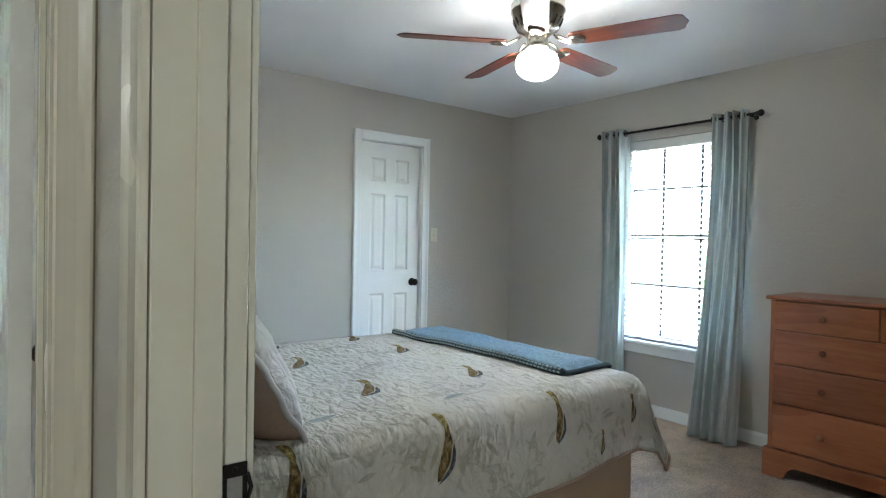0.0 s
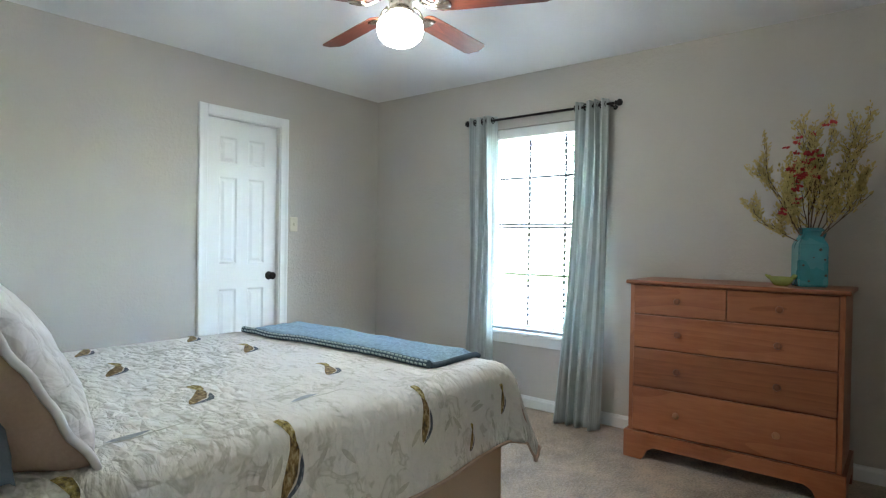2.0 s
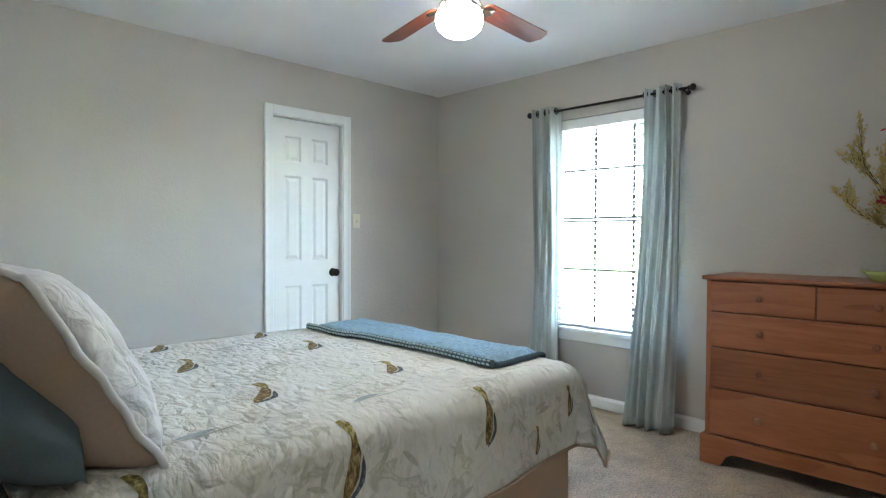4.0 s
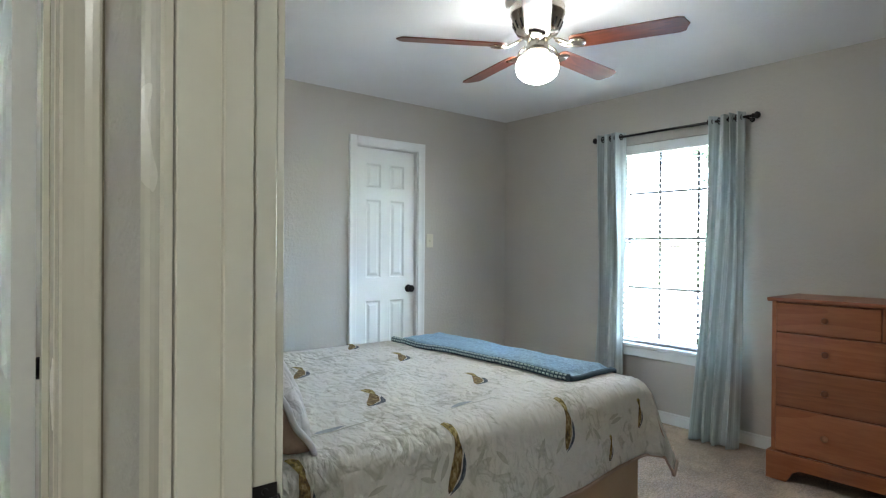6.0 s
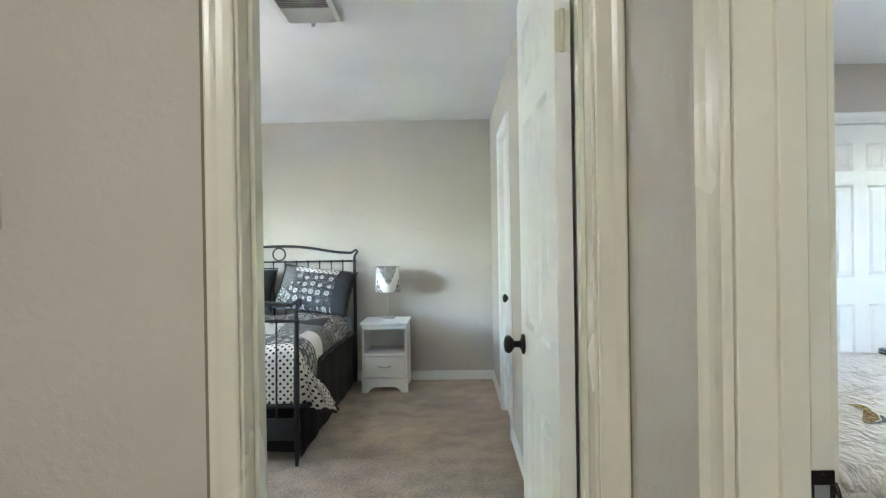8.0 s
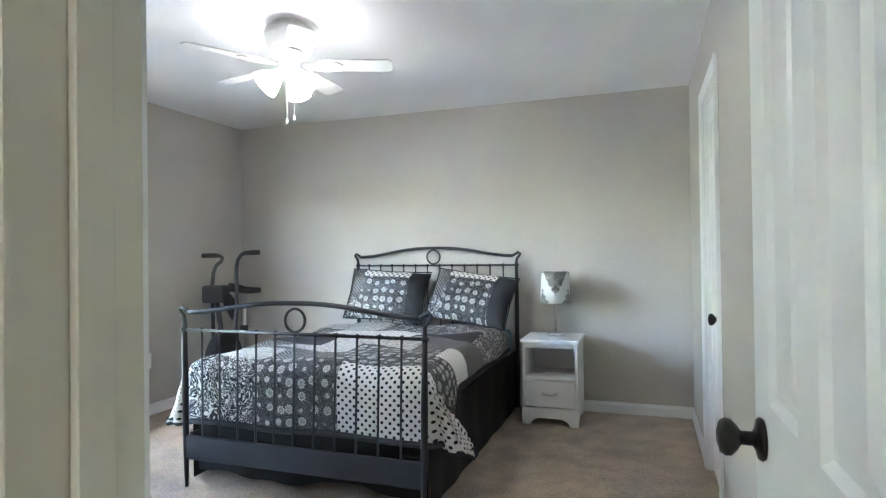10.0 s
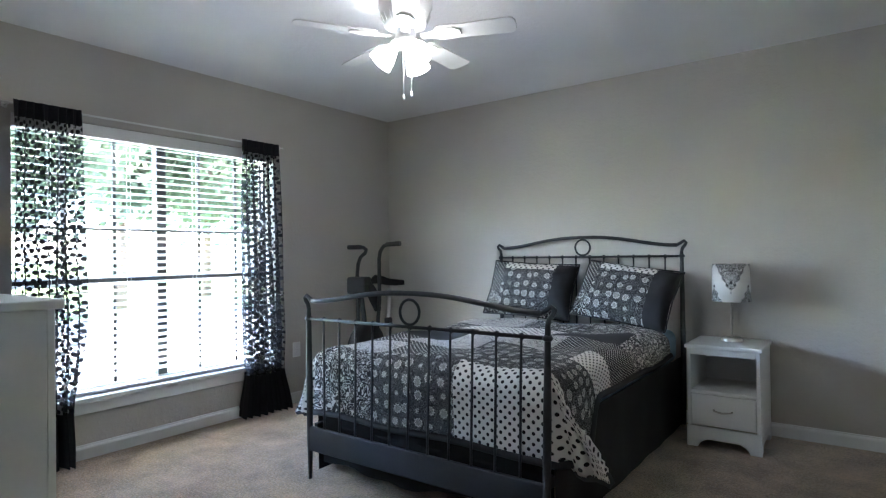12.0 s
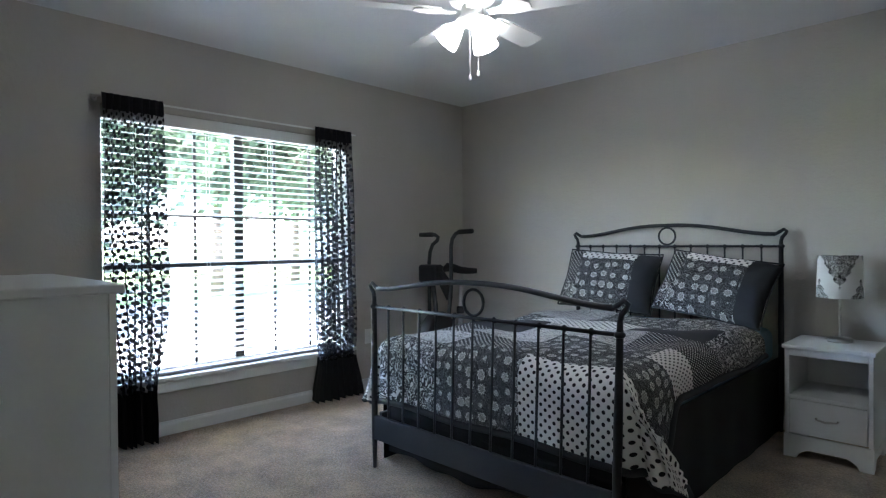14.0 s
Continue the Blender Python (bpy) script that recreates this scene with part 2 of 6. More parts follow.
def sheer_cloth(name, ground, dot, pitch, clear):
    """Thin voile with flocked dots: partly see-through between the dots."""
    m, b = blank(name, 0.9)
    src = uv_scaled(m, 1 / pitch)
    rot = node(m, "ShaderNodeVectorRotate")
    rot.inputs["Angle"].default_value = radians(28)
    link(m, src, rot.inputs["Vector"])
    v = node(m, "ShaderNodeTexVoronoi", Scale=1.0, Randomness=0.25)
    link(m, rot.outputs[0], v.inputs["Vector"])
    r = ramp(m, v.outputs["Distance"], [(0.36, (1, 1, 1)), (0.39, (1 - clear,) * 3)])
    b.inputs["Base Color"].default_value = (*dot, 1)
    tr = node(m, "ShaderNodeBsdfTransparent")
    mix = m.node_tree.nodes.new("ShaderNodeMixShader")
    link(m, r.outputs[0], mix.inputs[0]), link(m, tr.outputs[0], mix.inputs[1]), link(m, b.outputs[0], mix.inputs[2])
    link(m, mix.outputs[0], m.node_tree.nodes["Material Output"].inputs[0])
    return m


def curtain_cloth(name, color, through_light):
    m, b = blank(name, 0.85)
    n = node(m, "ShaderNodeTexNoise", Scale=5.0, Detail=3.0)
    uv = m.node_tree.nodes.new("ShaderNodeUVMap")
    mp = node(m, "ShaderNodeMapping")
    mp.inputs["Scale"].default_value = (14, 0.06, 1)
    link(m, uv.outputs[0], mp.inputs[0]), link(m, mp.outputs[0], n.inputs["Vector"])
    r = ramp(m, n.outputs["Fac"], [(0.36, shade(color, 0.86)), (0.64, shade(color, 1.09))])
    link(m, r.outputs[0], b.inputs["Base Color"])
    bp = node(m, "ShaderNodeBump", Strength=0.2, Distance=0.001)
    link(m, n.outputs["Fac"], bp.inputs["Height"]), link(m, bp.outputs[0], b.inputs["Normal"])
    t = node(m, "ShaderNodeBsdfTranslucent")
    link(m, r.outputs[0], t.inputs[0])
    mix = m.node_tree.nodes.new("ShaderNodeMixShader")
    mix.inputs[0].default_value = through_light
    link(m, b.outputs[0], mix.inputs[1]), link(m, t.outputs[0], mix.inputs[2])
    link(m, mix.outputs[0], m.node_tree.nodes["Material Output"].inputs[0])
    return m


def quilted(name, color, stain, pitch=0.034):
    """Hand-quilted cotton: puckered channels and faint printed foliage."""
    m, b = blank(name, 0.9)
    src = uv_scaled(m, 1 / pitch)
    n = node(m, "ShaderNodeTexNoise", Scale=0.9, Detail=3.0, Distortion=0.8)
    w = node(m, "ShaderNodeTexVoronoi", Scale=0.8, Randomness=0.9)
    w.feature = "DISTANCE_TO_EDGE"
    mp = node(m, "ShaderNodeMapping")
    mp.inputs["Scale"].default_value = (1.0, 0.55, 1)
    link(m, src, mp.inputs[0])
    link(m, mp.outputs[0], n.inputs["Vector"]), link(m, mp.outputs[0], w.inputs["Vector"])
    add = m.node_tree.nodes.new("ShaderNodeMath")
    link(m, n.outputs["Fac"], add.inputs[0]), link(m, w.outputs["Distance"], add.inputs[1])
    bp = node(m, "ShaderNodeBump", Strength=0.78, Distance=0.028)
    link(m, add.outputs[0], bp.inputs["Height"]), link(m, bp.outputs[0], b.inputs["Normal"])
    f = node(m, "ShaderNodeTexNoise", Scale=0.35, Detail=3.0, Distortion=1.5)
    link(m, src, f.inputs["Vector"])
    f2 = node(m, "ShaderNodeTexNoise", Scale=0.11, Detail=1.0)
    link(m, src, f2.inputs["Vector"])
    mul = m.node_tree.nodes.new("ShaderNodeMath")
    mul.operation = "MULTIPLY"
    link(m, f.outputs["Fac"], mul.inputs[0]), link(m, f2.outputs["Fac"], mul.inputs[1])
    r = ramp(m, mul.outputs[0], [(0.18, color), (0.30, shade(color, 0.97)), (0.34, stain), (0.40, shade(color, 0.95))])
    link(m, r.outputs[0], b.inputs["Base Color"])
    b.inputs["Sheen Weight"].default_value = 0.2
    return m


M_WALL = wall_paint("greige_wall_paint", (0.507, 0.476, 0.432), 0.6)
M_CEIL = wall_paint("white_ceiling_texture", (0.84, 0.84, 0.85), 0.5)
M_CARPET = carpet_paint("beige_carpet", (0.42, 0.32, 0.232))
M_IVORY = surface("ivory_gloss_trim", (0.70, 0.675, 0.575), 0.25, fine=60, coarse=2.0, vary=0.012, bump=0.05)
M_WHITE = surface("white_satin_paint", (0.80, 0.81, 0.80), 0.35, fine=70, coarse=2.5, vary=0.025, bump=0.05)
# brown that stands in for the shadow along the casing edges
M_SHADOWGAP = surface("brown_gap_shadow", (0.20, 0.17, 0.12), 0.9)
M_BLACK = surface("oil_rubbed_bronze", (0.018, 0.016, 0.015), 0.38, 0.6, vary=0.25, bump=0.05)
M_STEEL = surface("worn_steel", (0.55, 0.53, 0.50), 0.35, 1.0, vary=0.1, bump=0.03)
M_NICKEL = surface("antique_nickel", (0.46, 0.42, 0.36), 0.25, 1.0, vary=0.12, bump=0.03)
M_PINE = wood("orange_pine", (0.27, 0.082, 0.029), (0.37, 0.128, 0.050), axis="Y", scale=0.6)
M_PINE_X = wood("orange_pine_side", (0.24, 0.072, 0.025), (0.35, 0.12, 0.047), axis="Z")
# dark pine of the knobs; also colours the shade in the drawer gaps
M_KNOB_GAP = wood("pine_knob_and_gap_shade", (0.15, 0.045, 0.016), (0.24, 0.08, 0.03), axis="Z")
M_KNOBPALE = wood("pale_pine_knob", (0.42, 0.18, 0.08), (0.52, 0.25, 0.12), axis="Z")
M_MAHOG = wood("mahogany_blade", (0.10, 0.022, 0.010), (0.20, 0.05, 0.022), rough=0.45, axis="X", coat=0.12)
M_GLOBE = glow("lit_frosted_globe", (1.0, 0.97, 0.93), 0.98)
M_BOWL = glow("lit_frosted_bowl", (1.0, 0.97, 0.93), 0.70)
M_SWITCH = surface("almond_plastic", (0.66, 0.62, 0.50), 0.35, vary=0.02, bump=0.0)
M_PLASTIC = surface("white_plastic", (0.78, 0.78, 0.76), 0.35, vary=0.02, bump=0.0)
# near-black: painted shade of vent hollows, also bike display and car windows
M_DARKHOLE = surface("near_black_and_hollow_shade", (0.02, 0.02, 0.02), 0.9)
M_IRON = surface("charcoal_bed_iron", (0.035, 0.037, 0.042), 0.38, 0.35, vary=0.15, bump=0.04)
M_SLAT = surface("white_blind_slat", (0.80, 0.80, 0.78), 0.4, vary=0.02, bump=0.0)
M_MUNTIN = surface("dark_bronze_aluminium", (0.045, 0.045, 0.05), 0.45, 0.4, vary=0.1, bump=0.02)
M_VINYL = surface("white_vinyl", (0.8, 0.8, 0.8), 0.35, vary=0.02, bump=0.0)
M_AQUA = curtain_cloth("aqua_grey_curtain", (0.55, 0.595, 0.585), 0.26)
M_SHEER = sheer_cloth("black_dotted_voile", (0.02, 0.02, 0.025), (0.012, 0.012, 0.016), 0.036, 0.46)
M_VELVET = surface("black_curtain_hem", (0.010, 0.010, 0.013), 0.95, vary=0.2, bump=0.2)
M_SKIRT = surface("black_bed_skirt", (0.010, 0.010, 0.011), 0.95, vary=0.2, bump=0.3)
M_TANSKIRT = surface("tan_bed_skirt", (0.50, 0.36, 0.25), 0.9, vary=0.06, bump=0.2)
M_QUILT = quilted("cream_bird_quilt", (0.77, 0.75, 0.69), (0.56, 0.545, 0.47))
M_SHAM = quilted("white_quilted_sham", (0.78, 0.75, 0.76), (0.74, 0.71, 0.71), 0.04)
M_TAN = surface("tan_cotton", (0.47, 0.34, 0.26), 0.9, vary=0.08, bump=0.2)
M_SLATE = surface("slate_blue_cotton", (0.12, 0.16, 0.19), 0.9, vary=0.12, bump=0.25)
M_BLUEKNIT = surface("blue_cotton_knit", (0.24, 0.36, 0.46), 0.95, fine=130, coarse=55, vary=0.45, bump=0.8, depth=0.004)
M_BLUEDARK = surface("navy_knit_border", (0.06, 0.10, 0.13), 0.95, fine=160, coarse=14, vary=0.3, bump=0.8, depth=0.004)
M_BLUEPALE = surface("pale_knit_stitch", (0.42, 0.52, 0.52), 0.95, vary=0.15, bump=0.5)
M_SHEET = surface("blue_mattress_sheet", (0.20, 0.30, 0.38), 0.85, vary=0.08, bump=0.1)
M_DOTBIG = dots_cloth("white_cotton_black_dots", (0.78, 0.76, 0.72), (0.012, 0.012, 0.015), 0.031, 0.235)
M_DOTSMALL = dots_cloth("black_cotton_white_pin_dots", (0.014, 0.014, 0.018), (0.68, 0.66, 0.62), 0.020, 0.22)
M_FLORAL = flower_cloth("black_cotton_flowers", (0.012, 0.012, 0.015), (0.76, 0.74, 0.70), 0.068)
M_VINE = vine_cloth("white_cotton_black_vines", (0.62, 0.60, 0.57), (0.012, 0.012, 0.015), 0.06, 0.11)
M_SCROLL = vine_cloth("pale_cotton_scrolls", (0.60, 0.58, 0.56), (0.03, 0.03, 0.035), 0.05, 0.035)
M_CHARCOAL = surface("charcoal_cotton", (0.035, 0.037, 0.042), 0.9, vary=0.1, bump=0.2)
M_DAMASK = damask_cloth("white_shade_damask", (0.74, 0.73, 0.70), (0.015, 0.015, 0.015), 0.22, 0.513, 0.245, 0.23)
M_RUBBER = surface("black_rubber", (0.015, 0.015, 0.016), 0.6, vary=0.2, bump=0.1)
M_TURQ = surface("crackled_turquoise_glaze", (0.045, 0.225, 0.265), 0.28, fine=18, coarse=5, vary=0.22, bump=0.1, coat=0.3)
M_RUST = surface("rusty_chip", (0.05, 0.035, 0.025), 0.8, vary=0.2)
M_LIME = surface("lime_glass", (0.38, 0.42, 0.12), 0.15, vary=0.1, bump=0.0, coat=0.4)
M_TWIG = surface("brown_twig", (0.10, 0.055, 0.03), 0.8, vary=0.25)
M_YELLOW = surface("dry_yellow_leaf", (0.50, 0.39, 0.15), 0.8, vary=0.3)
M_RED = surface("coral_red_petal", (0.50, 0.05, 0.05), 0.75, vary=0.25)
M_GRASS = surface("lawn", (0.10, 0.17, 0.04), 0.95, fine=30, coarse=0.4, vary=0.3, bump=0.5, depth=0.02)
M_ASPHALT = surface("sunlit_concrete", (0.40, 0.40, 0.39), 0.9, vary=0.12, bump=0.3)
# grey chosen for the light it bounces into the first bedroom
M_BOUNCE_GROUND = surface("grey_bounce_ground", (0.24, 0.24, 0.25), 0.9, vary=0.12, bump=0.3)
M_LEAF = curtain_cloth("tree_leaf", (0.14, 0.18, 0.12), 0.6)
M_BARK = surface("tree_bark", (0.14, 0.10, 0.07), 0.9, fine=14, coarse=2, vary=0.3, bump=0.6, depth=0.02)
M_SIDING = surface("pale_house_siding", (0.55, 0.53, 0.50), 0.7, vary=0.05)
M_ROOF = surface("grey_shingle_roof", (0.45, 0.42, 0.40), 0.9, fine=8, coarse=1, vary=0.2, bump=0.3)
M_CARPAINT = surface("silver_car_paint", (0.62, 0.64, 0.66), 0.25, 0.5, vary=0.04, bump=0.0, coat=0.6)
M_PANEGLASS, _g = blank("window_glass", 0.0)
_g.inputs["Transmission Weight"].default_value, _g.inputs["IOR"].default_value = 1.0, 1.0
_g.inputs["Specular IOR Level"].default_value = 0.3


# ---------------------------------------------------------------- building helpers
def box(bm, x0, x1, y0, y1, z0, z1, bevel=0.0, seg=2):
    r = bmesh.ops.create_cube(bm, size=1.0)
    vs = r["verts"]
    for v in vs:
        v.co = Vector((x0 + (v.co.x + 0.5) * (x1 - x0), y0 + (v.co.y + 0.5) * (y1 - y0), z0 + (v.co.z + 0.5) * (z1 - z0)))
    if bevel:
        es = list({e for v in vs for e in v.link_edges})
        bmesh.ops.bevel(bm, geom=es, offset=bevel, segments=seg, affect="EDGES", profile=0.5)
    return bm


def tube(bm, pts, r, seg=10, r1=None, caps=True):
    """A round bar along a line of points; the radius runs from r to r1, or is a list."""
    pts = [Vector(p) for p in pts]
    n = len(pts)
    rad = r if isinstance(r, (list, tuple)) else [r + ((r1 if r1 is not None else r) - r) * i / max(1, n - 1) for i in range(n)]
    rings, up = [], None
    for i, p in enumerate(pts):
        d = (pts[min(i + 1, n - 1)] - pts[max(i - 1, 0)]).normalized()
        if up is None:
            up = d.orthogonal().normalized()
        up = (up - d * up.dot(d)).normalized()
        side = d.cross(up)
        rings.append([bm.verts.new(p + (up * math.cos(a) + side * math.sin(a)) * rad[i]) for a in [2 * math.pi * k / seg for k in range(seg)]])
    for a, b in zip(rings, rings[1:]):
        for k in range(seg):
            bm.faces.new((a[k], a[(k + 1) % seg], b[(k + 1) % seg], b[k])).smooth = True
    if caps:
        bm.faces.new(rings[0][::-1]), bm.faces.new(rings[-1])
    return bm


def ring(bm, c, radius, r, axis="y", seg=28):
    pts = []
    for k in range(seg + 1):
        a = 2 * math.pi * k / seg
        q = {"y": (radius * math.cos(a), 0, radius * math.sin(a)), "z": (radius * math.cos(a), radius * math.sin(a), 0), "x": (0, radius * math.cos(a), radius * math.sin(a))}[axis]
        pts.append(Vector(c) + Vector(q))
    return tube(bm, pts, r, 8, caps=False)


def lathe(bm, profile, m=None, seg=24, cap=True):
    """A turned shape: profile of (radius, height) about z, moved by the matrix m."""
    m = m or Matrix.Identity(4)
    rings = [[bm.verts.new(m @ Vector((r * math.cos(2 * math.pi * k / seg), r * math.sin(2 * math.pi * k / seg), z))) for k in range(seg)] for r, z in profile]
    for a, b in zip(rings, rings[1:]):
        for k in range(seg):
            bm.faces.new((a[k], a[(k + 1) % seg], b[(k + 1) % seg], b[k])).smooth = True
    if cap:
        bm.faces.new(rings[0][::-1]), bm.faces.new(rings[-1])
    return bm


def prism(bm, poly, m, thick):
    """A flat outline of (x, y) points given a thickness along z, moved by m."""
    lo = [bm.verts.new(m @ Vector((x, y, 0))) for x, y in poly]
    hi = [bm.verts.new(m @ Vector((x, y, thick))) for x, y in poly]
    bm.faces.new(lo[::-1]), bm.faces.new(hi)
    n = len(poly)
    for k in range(n):
        bm.faces.new((lo[k], lo[(k + 1) % n], hi[(k + 1) % n], hi[k]))
    return bm


def sheet(bm, f, us, vs, uvscale=(1, 1), mats=None):
    """A cloth grid: f(u, v) gives the place; the map coordinates are u, v in metres."""
    uvl = bm.loops.layers.uv.verify()
    g = [[bm.verts.new(f(u, v)) for v in vs] for u in us]
    for i in range(len(us) - 1):
        for j in range(len(vs) - 1):
            fc = bm.faces.new((g[i][j], g[i + 1][j], g[i + 1][j + 1], g[i][j + 1]))
            fc.smooth = True
            for lp, (a, b) in zip(fc.loops, ((i, j), (i + 1, j), (i + 1, j + 1), (i, j + 1))):
                lp[uvl].uv = (us[a] * uvscale[0], vs[b] * uvscale[1])
            if mats:
                fc.material_index = mats((us[i] + us[i + 1]) / 2, (vs[j] + vs[j + 1]) / 2)
    return bm


def steps(a, b, n):
    return [a + (b - a) * i / n for i in range(n + 1)]


def part(name, bm, material, parent, label="", m=None, kind="", solid=0.0, lining=0):
    """Links a bmesh as one mesh object under a thing or a part."""
    me = bpy.data.meshes.new(name)
    if bm.faces and not solid:
        bmesh.ops.recalc_face_normals(bm, faces=bm.faces)
    bm.to_mesh(me)
    bm.free()
    for x in material if isinstance(material, (list, tuple)) else [material]:
        me.materials.append(x)
    ob = new(name, me)
    if parent:
        ob.parent = parent
    if m is not None:
        ob.matrix_basis = m
    if solid:
        md = ob.modifiers.new("thickness", "SOLIDIFY")
        md.thickness, md.offset = solid, -1
        md.material_offset = md.material_offset_rim = lining
    return tagged(ob, label, kind=kind)


def share(name, ob, parent, m):
    """One more object on the same mesh."""
    o = new(name, ob.data)
    o.parent, o.matrix_basis = parent, m
    return o


def thing(name, label, category, m=None, group="", kind=""):
    ob = new(name)
    ob.empty_display_size = 0.1
    if m is not None:
        ob.matrix_basis = m
    return tagged(ob, label, category, group, kind)


def structure(name, bm, material, label=""):
    return part(name, bm, material, None, label, kind="structure")


B = bmesh.new

# ---------------------------------------------------------------- shell of the two bedrooms and the hall
CEILING = 2.44
LOW = -0.035                                      # level of the first bedroom's carpet
HX, R1X, HY, R2Y = 0.765, 0.885, 1.572, 1.715      # hall-side and room-side faces of the two door walls
R1E, R1N, R1S = 4.55, 4.345, 0.24                 # first bedroom: east, north and south faces
R2W, R2N, R2E = -3.18, 5.825, 0.79                # second bedroom: west, north and east faces
D1A, D1B, DOORH = 0.40, 1.133, 2.04               # first bedroom's doorway along y
D2A, D2B = -0.014, 0.697                           # second bedroom's doorway along x
W1A, W1B, W1Z0, W1Z1 = 2.20, 3.10, 0.52, 2.05     # east window
W2A, W2B, W2Z0, W2Z1 = 2.80, 4.50, 0.36, 1.97     # west window
C1A, C1B = 2.915, 3.50                            # first closet's doorway along x
C2A, C2B = 4.17, 4.78                             # second closet's doorway along y

fb = box(B(), -4.2, 0.825, -1.6, 6.6, -0.16, 0.0)
box(fb, 0.825, 5.2, -1.6, 6.6, -0.16, LOW)
floor = structure("floor", fb, M_CARPET, "beige cut-pile carpet with trodden marks")
# slab runs past the east wall: an unseen eave added against sky light
ceiling = structure("ceiling", box(B(), -4.2, 5.75, -1.6, 6.6, CEILING, CEILING + 0.15), M_CEIL, "white textured ceiling, with an unseen eave added to the east")


def wall_x(name, x0, x1, y0, y1, holes=(), label="greige painted wall"):
    """A wall between x0 and x1 in thickness that runs along y, with holes (y0, y1, z0, z1)."""
    bm, at = B(), y0
    for a, b, z0, z1 in holes:
        box(bm, x0, x1, at, a, -0.06, CEILING)
        if z0 > 0:
            box(bm, x0, x1, a, b, -0.06, z0)
        if z1 < CEILING:
            box(bm, x0, x1, a, b, z1, CEILING)
        at = b
    box(bm, x0, x1, at, y1, -0.06, CEILING)
    return structure(name, bm, M_WALL, label)


def wall_y(name, y0, y1, x0, x1, holes=(), label="greige painted wall"):
    bm, at = B(), x0
    for a, b, z0, z1 in holes:
        box(bm, at, a, y0, y1, -0.06, CEILING)
        if z0 > 0:
            box(bm, a, b, y0, y1, -0.06, z0)
        if z1 < CEILING:
            box(bm, a, b, y0, y1, z1, CEILING)
        at = b
    box(bm, at, x1, y0, y1, -0.06, CEILING)
    return structure(name, bm, M_WALL, label)


wall_x("wall_between_hall_and_first_bedroom", HX, R1X, -1.4, R2Y, [(D1A - 0.02, D1B + 0.02, 0, DOORH + 0.02)])
wall_y("wall_between_hall_and_second_bedroom", HY, R2Y, R2W - 0.2, HX, [(D2A - 0.02, D2B + 0.02, 0, DOORH + 0.02)])
wall_x("wall_east", R1E, R1E + 0.2, R1S - 0.12, R1N + 0.7, [(W1A, W1B, W1Z0, W1Z1)])
wall_y("wall_north_first_bedroom", R1N, R1N + 0.12, R1X, R1E, [(C1A - 0.02, C1B + 0.02, 0, DOORH + 0.02)])
wall_y("wall_south_first_bedroom", R1S - 0.12, R1S, R1X, R1E)
wall_x("wall_west", R2W - 0.2, R2W, R2Y, R2N + 0.12, [(W2A, W2B, W2Z0, W2Z1)])
wall_y("wall_north_second_bedroom", R2N, R2N + 0.12, R2W, R2E + 0.6)
wall_x("wall_east_second_bedroom", R2E, R1X, R2Y, R2N, [(C2A - 0.02, C2B + 0.02, 0, DOORH + 0.02)])
wall_x("wall_hall_west", -1.42, -1.30, -1.4, HY)
wall_y("wall_hall_south", -1.52, -1.40, -1.42, HX + 0.12)
wall_y("closet_back", R1N + 0.58, R1N + 0.70, R1X, R1E)


# ---------------------------------------------------------------- trim, doors and windows
CASING = ((0.0, 0.0), (0.0, 0.009), (0.006, 0.012), (0.014, 0.012), (0.030, 0.0125), (0.050, 0.014), (0.066, 0.0175), (0.080, 0.0195), (0.086, 0.018), (0.090, 0.012), (0.090, 0.0))


def casing_leg(bm, m, length):
    """One length of moulded casing: x across from the opening outwards, y out of the wall, z along."""
    prism(bm, CASING, m, length)


def door_casing(name, axis, a, b, face, out, material, label, inner=0.006, width=1.0, low=0.0):
    """Casing round a doorway; axis is the way the wall runs, face the wall's face, out its outward sign."""
    ob = thing(name, label, "door casing", kind="structure")
    top = DOORH + inner
    w = 0.09 * width
    S = Matrix.Diagonal((width, 1, 1, 1))
    for nm, p, d in (("casing_leg", a - inner, -1), ("casing_leg", b + inner, 1)):
        bm = B()
        if axis == "x":
            m = Matrix(((d, 0, 0, p), (0, out, 0, face), (0, 0, 1, low), (0, 0, 0, 1)))
        else:
            m = Matrix(((0, out, 0, face), (d, 0, 0, p), (0, 0, 1, low), (0, 0, 0, 1)))
        casing_leg(bm, m @ S, top + w - low)
        part(nm, bm, material, ob)
    bm = B()
    if axis == "x":
        m = Matrix(((0, 0, 1, a - inner), (0, out, 0, face), (1, 0, 0, top), (0, 0, 0, 1)))
    else:
        m = Matrix(((0, out, 0, face), (0, 0, 1, a - inner), (1, 0, 0, top), (0, 0, 0, 1)))
    casing_leg(bm, m @ S, b - a + 2 * inner)
    part("casing_head", bm, material, ob)
    return ob


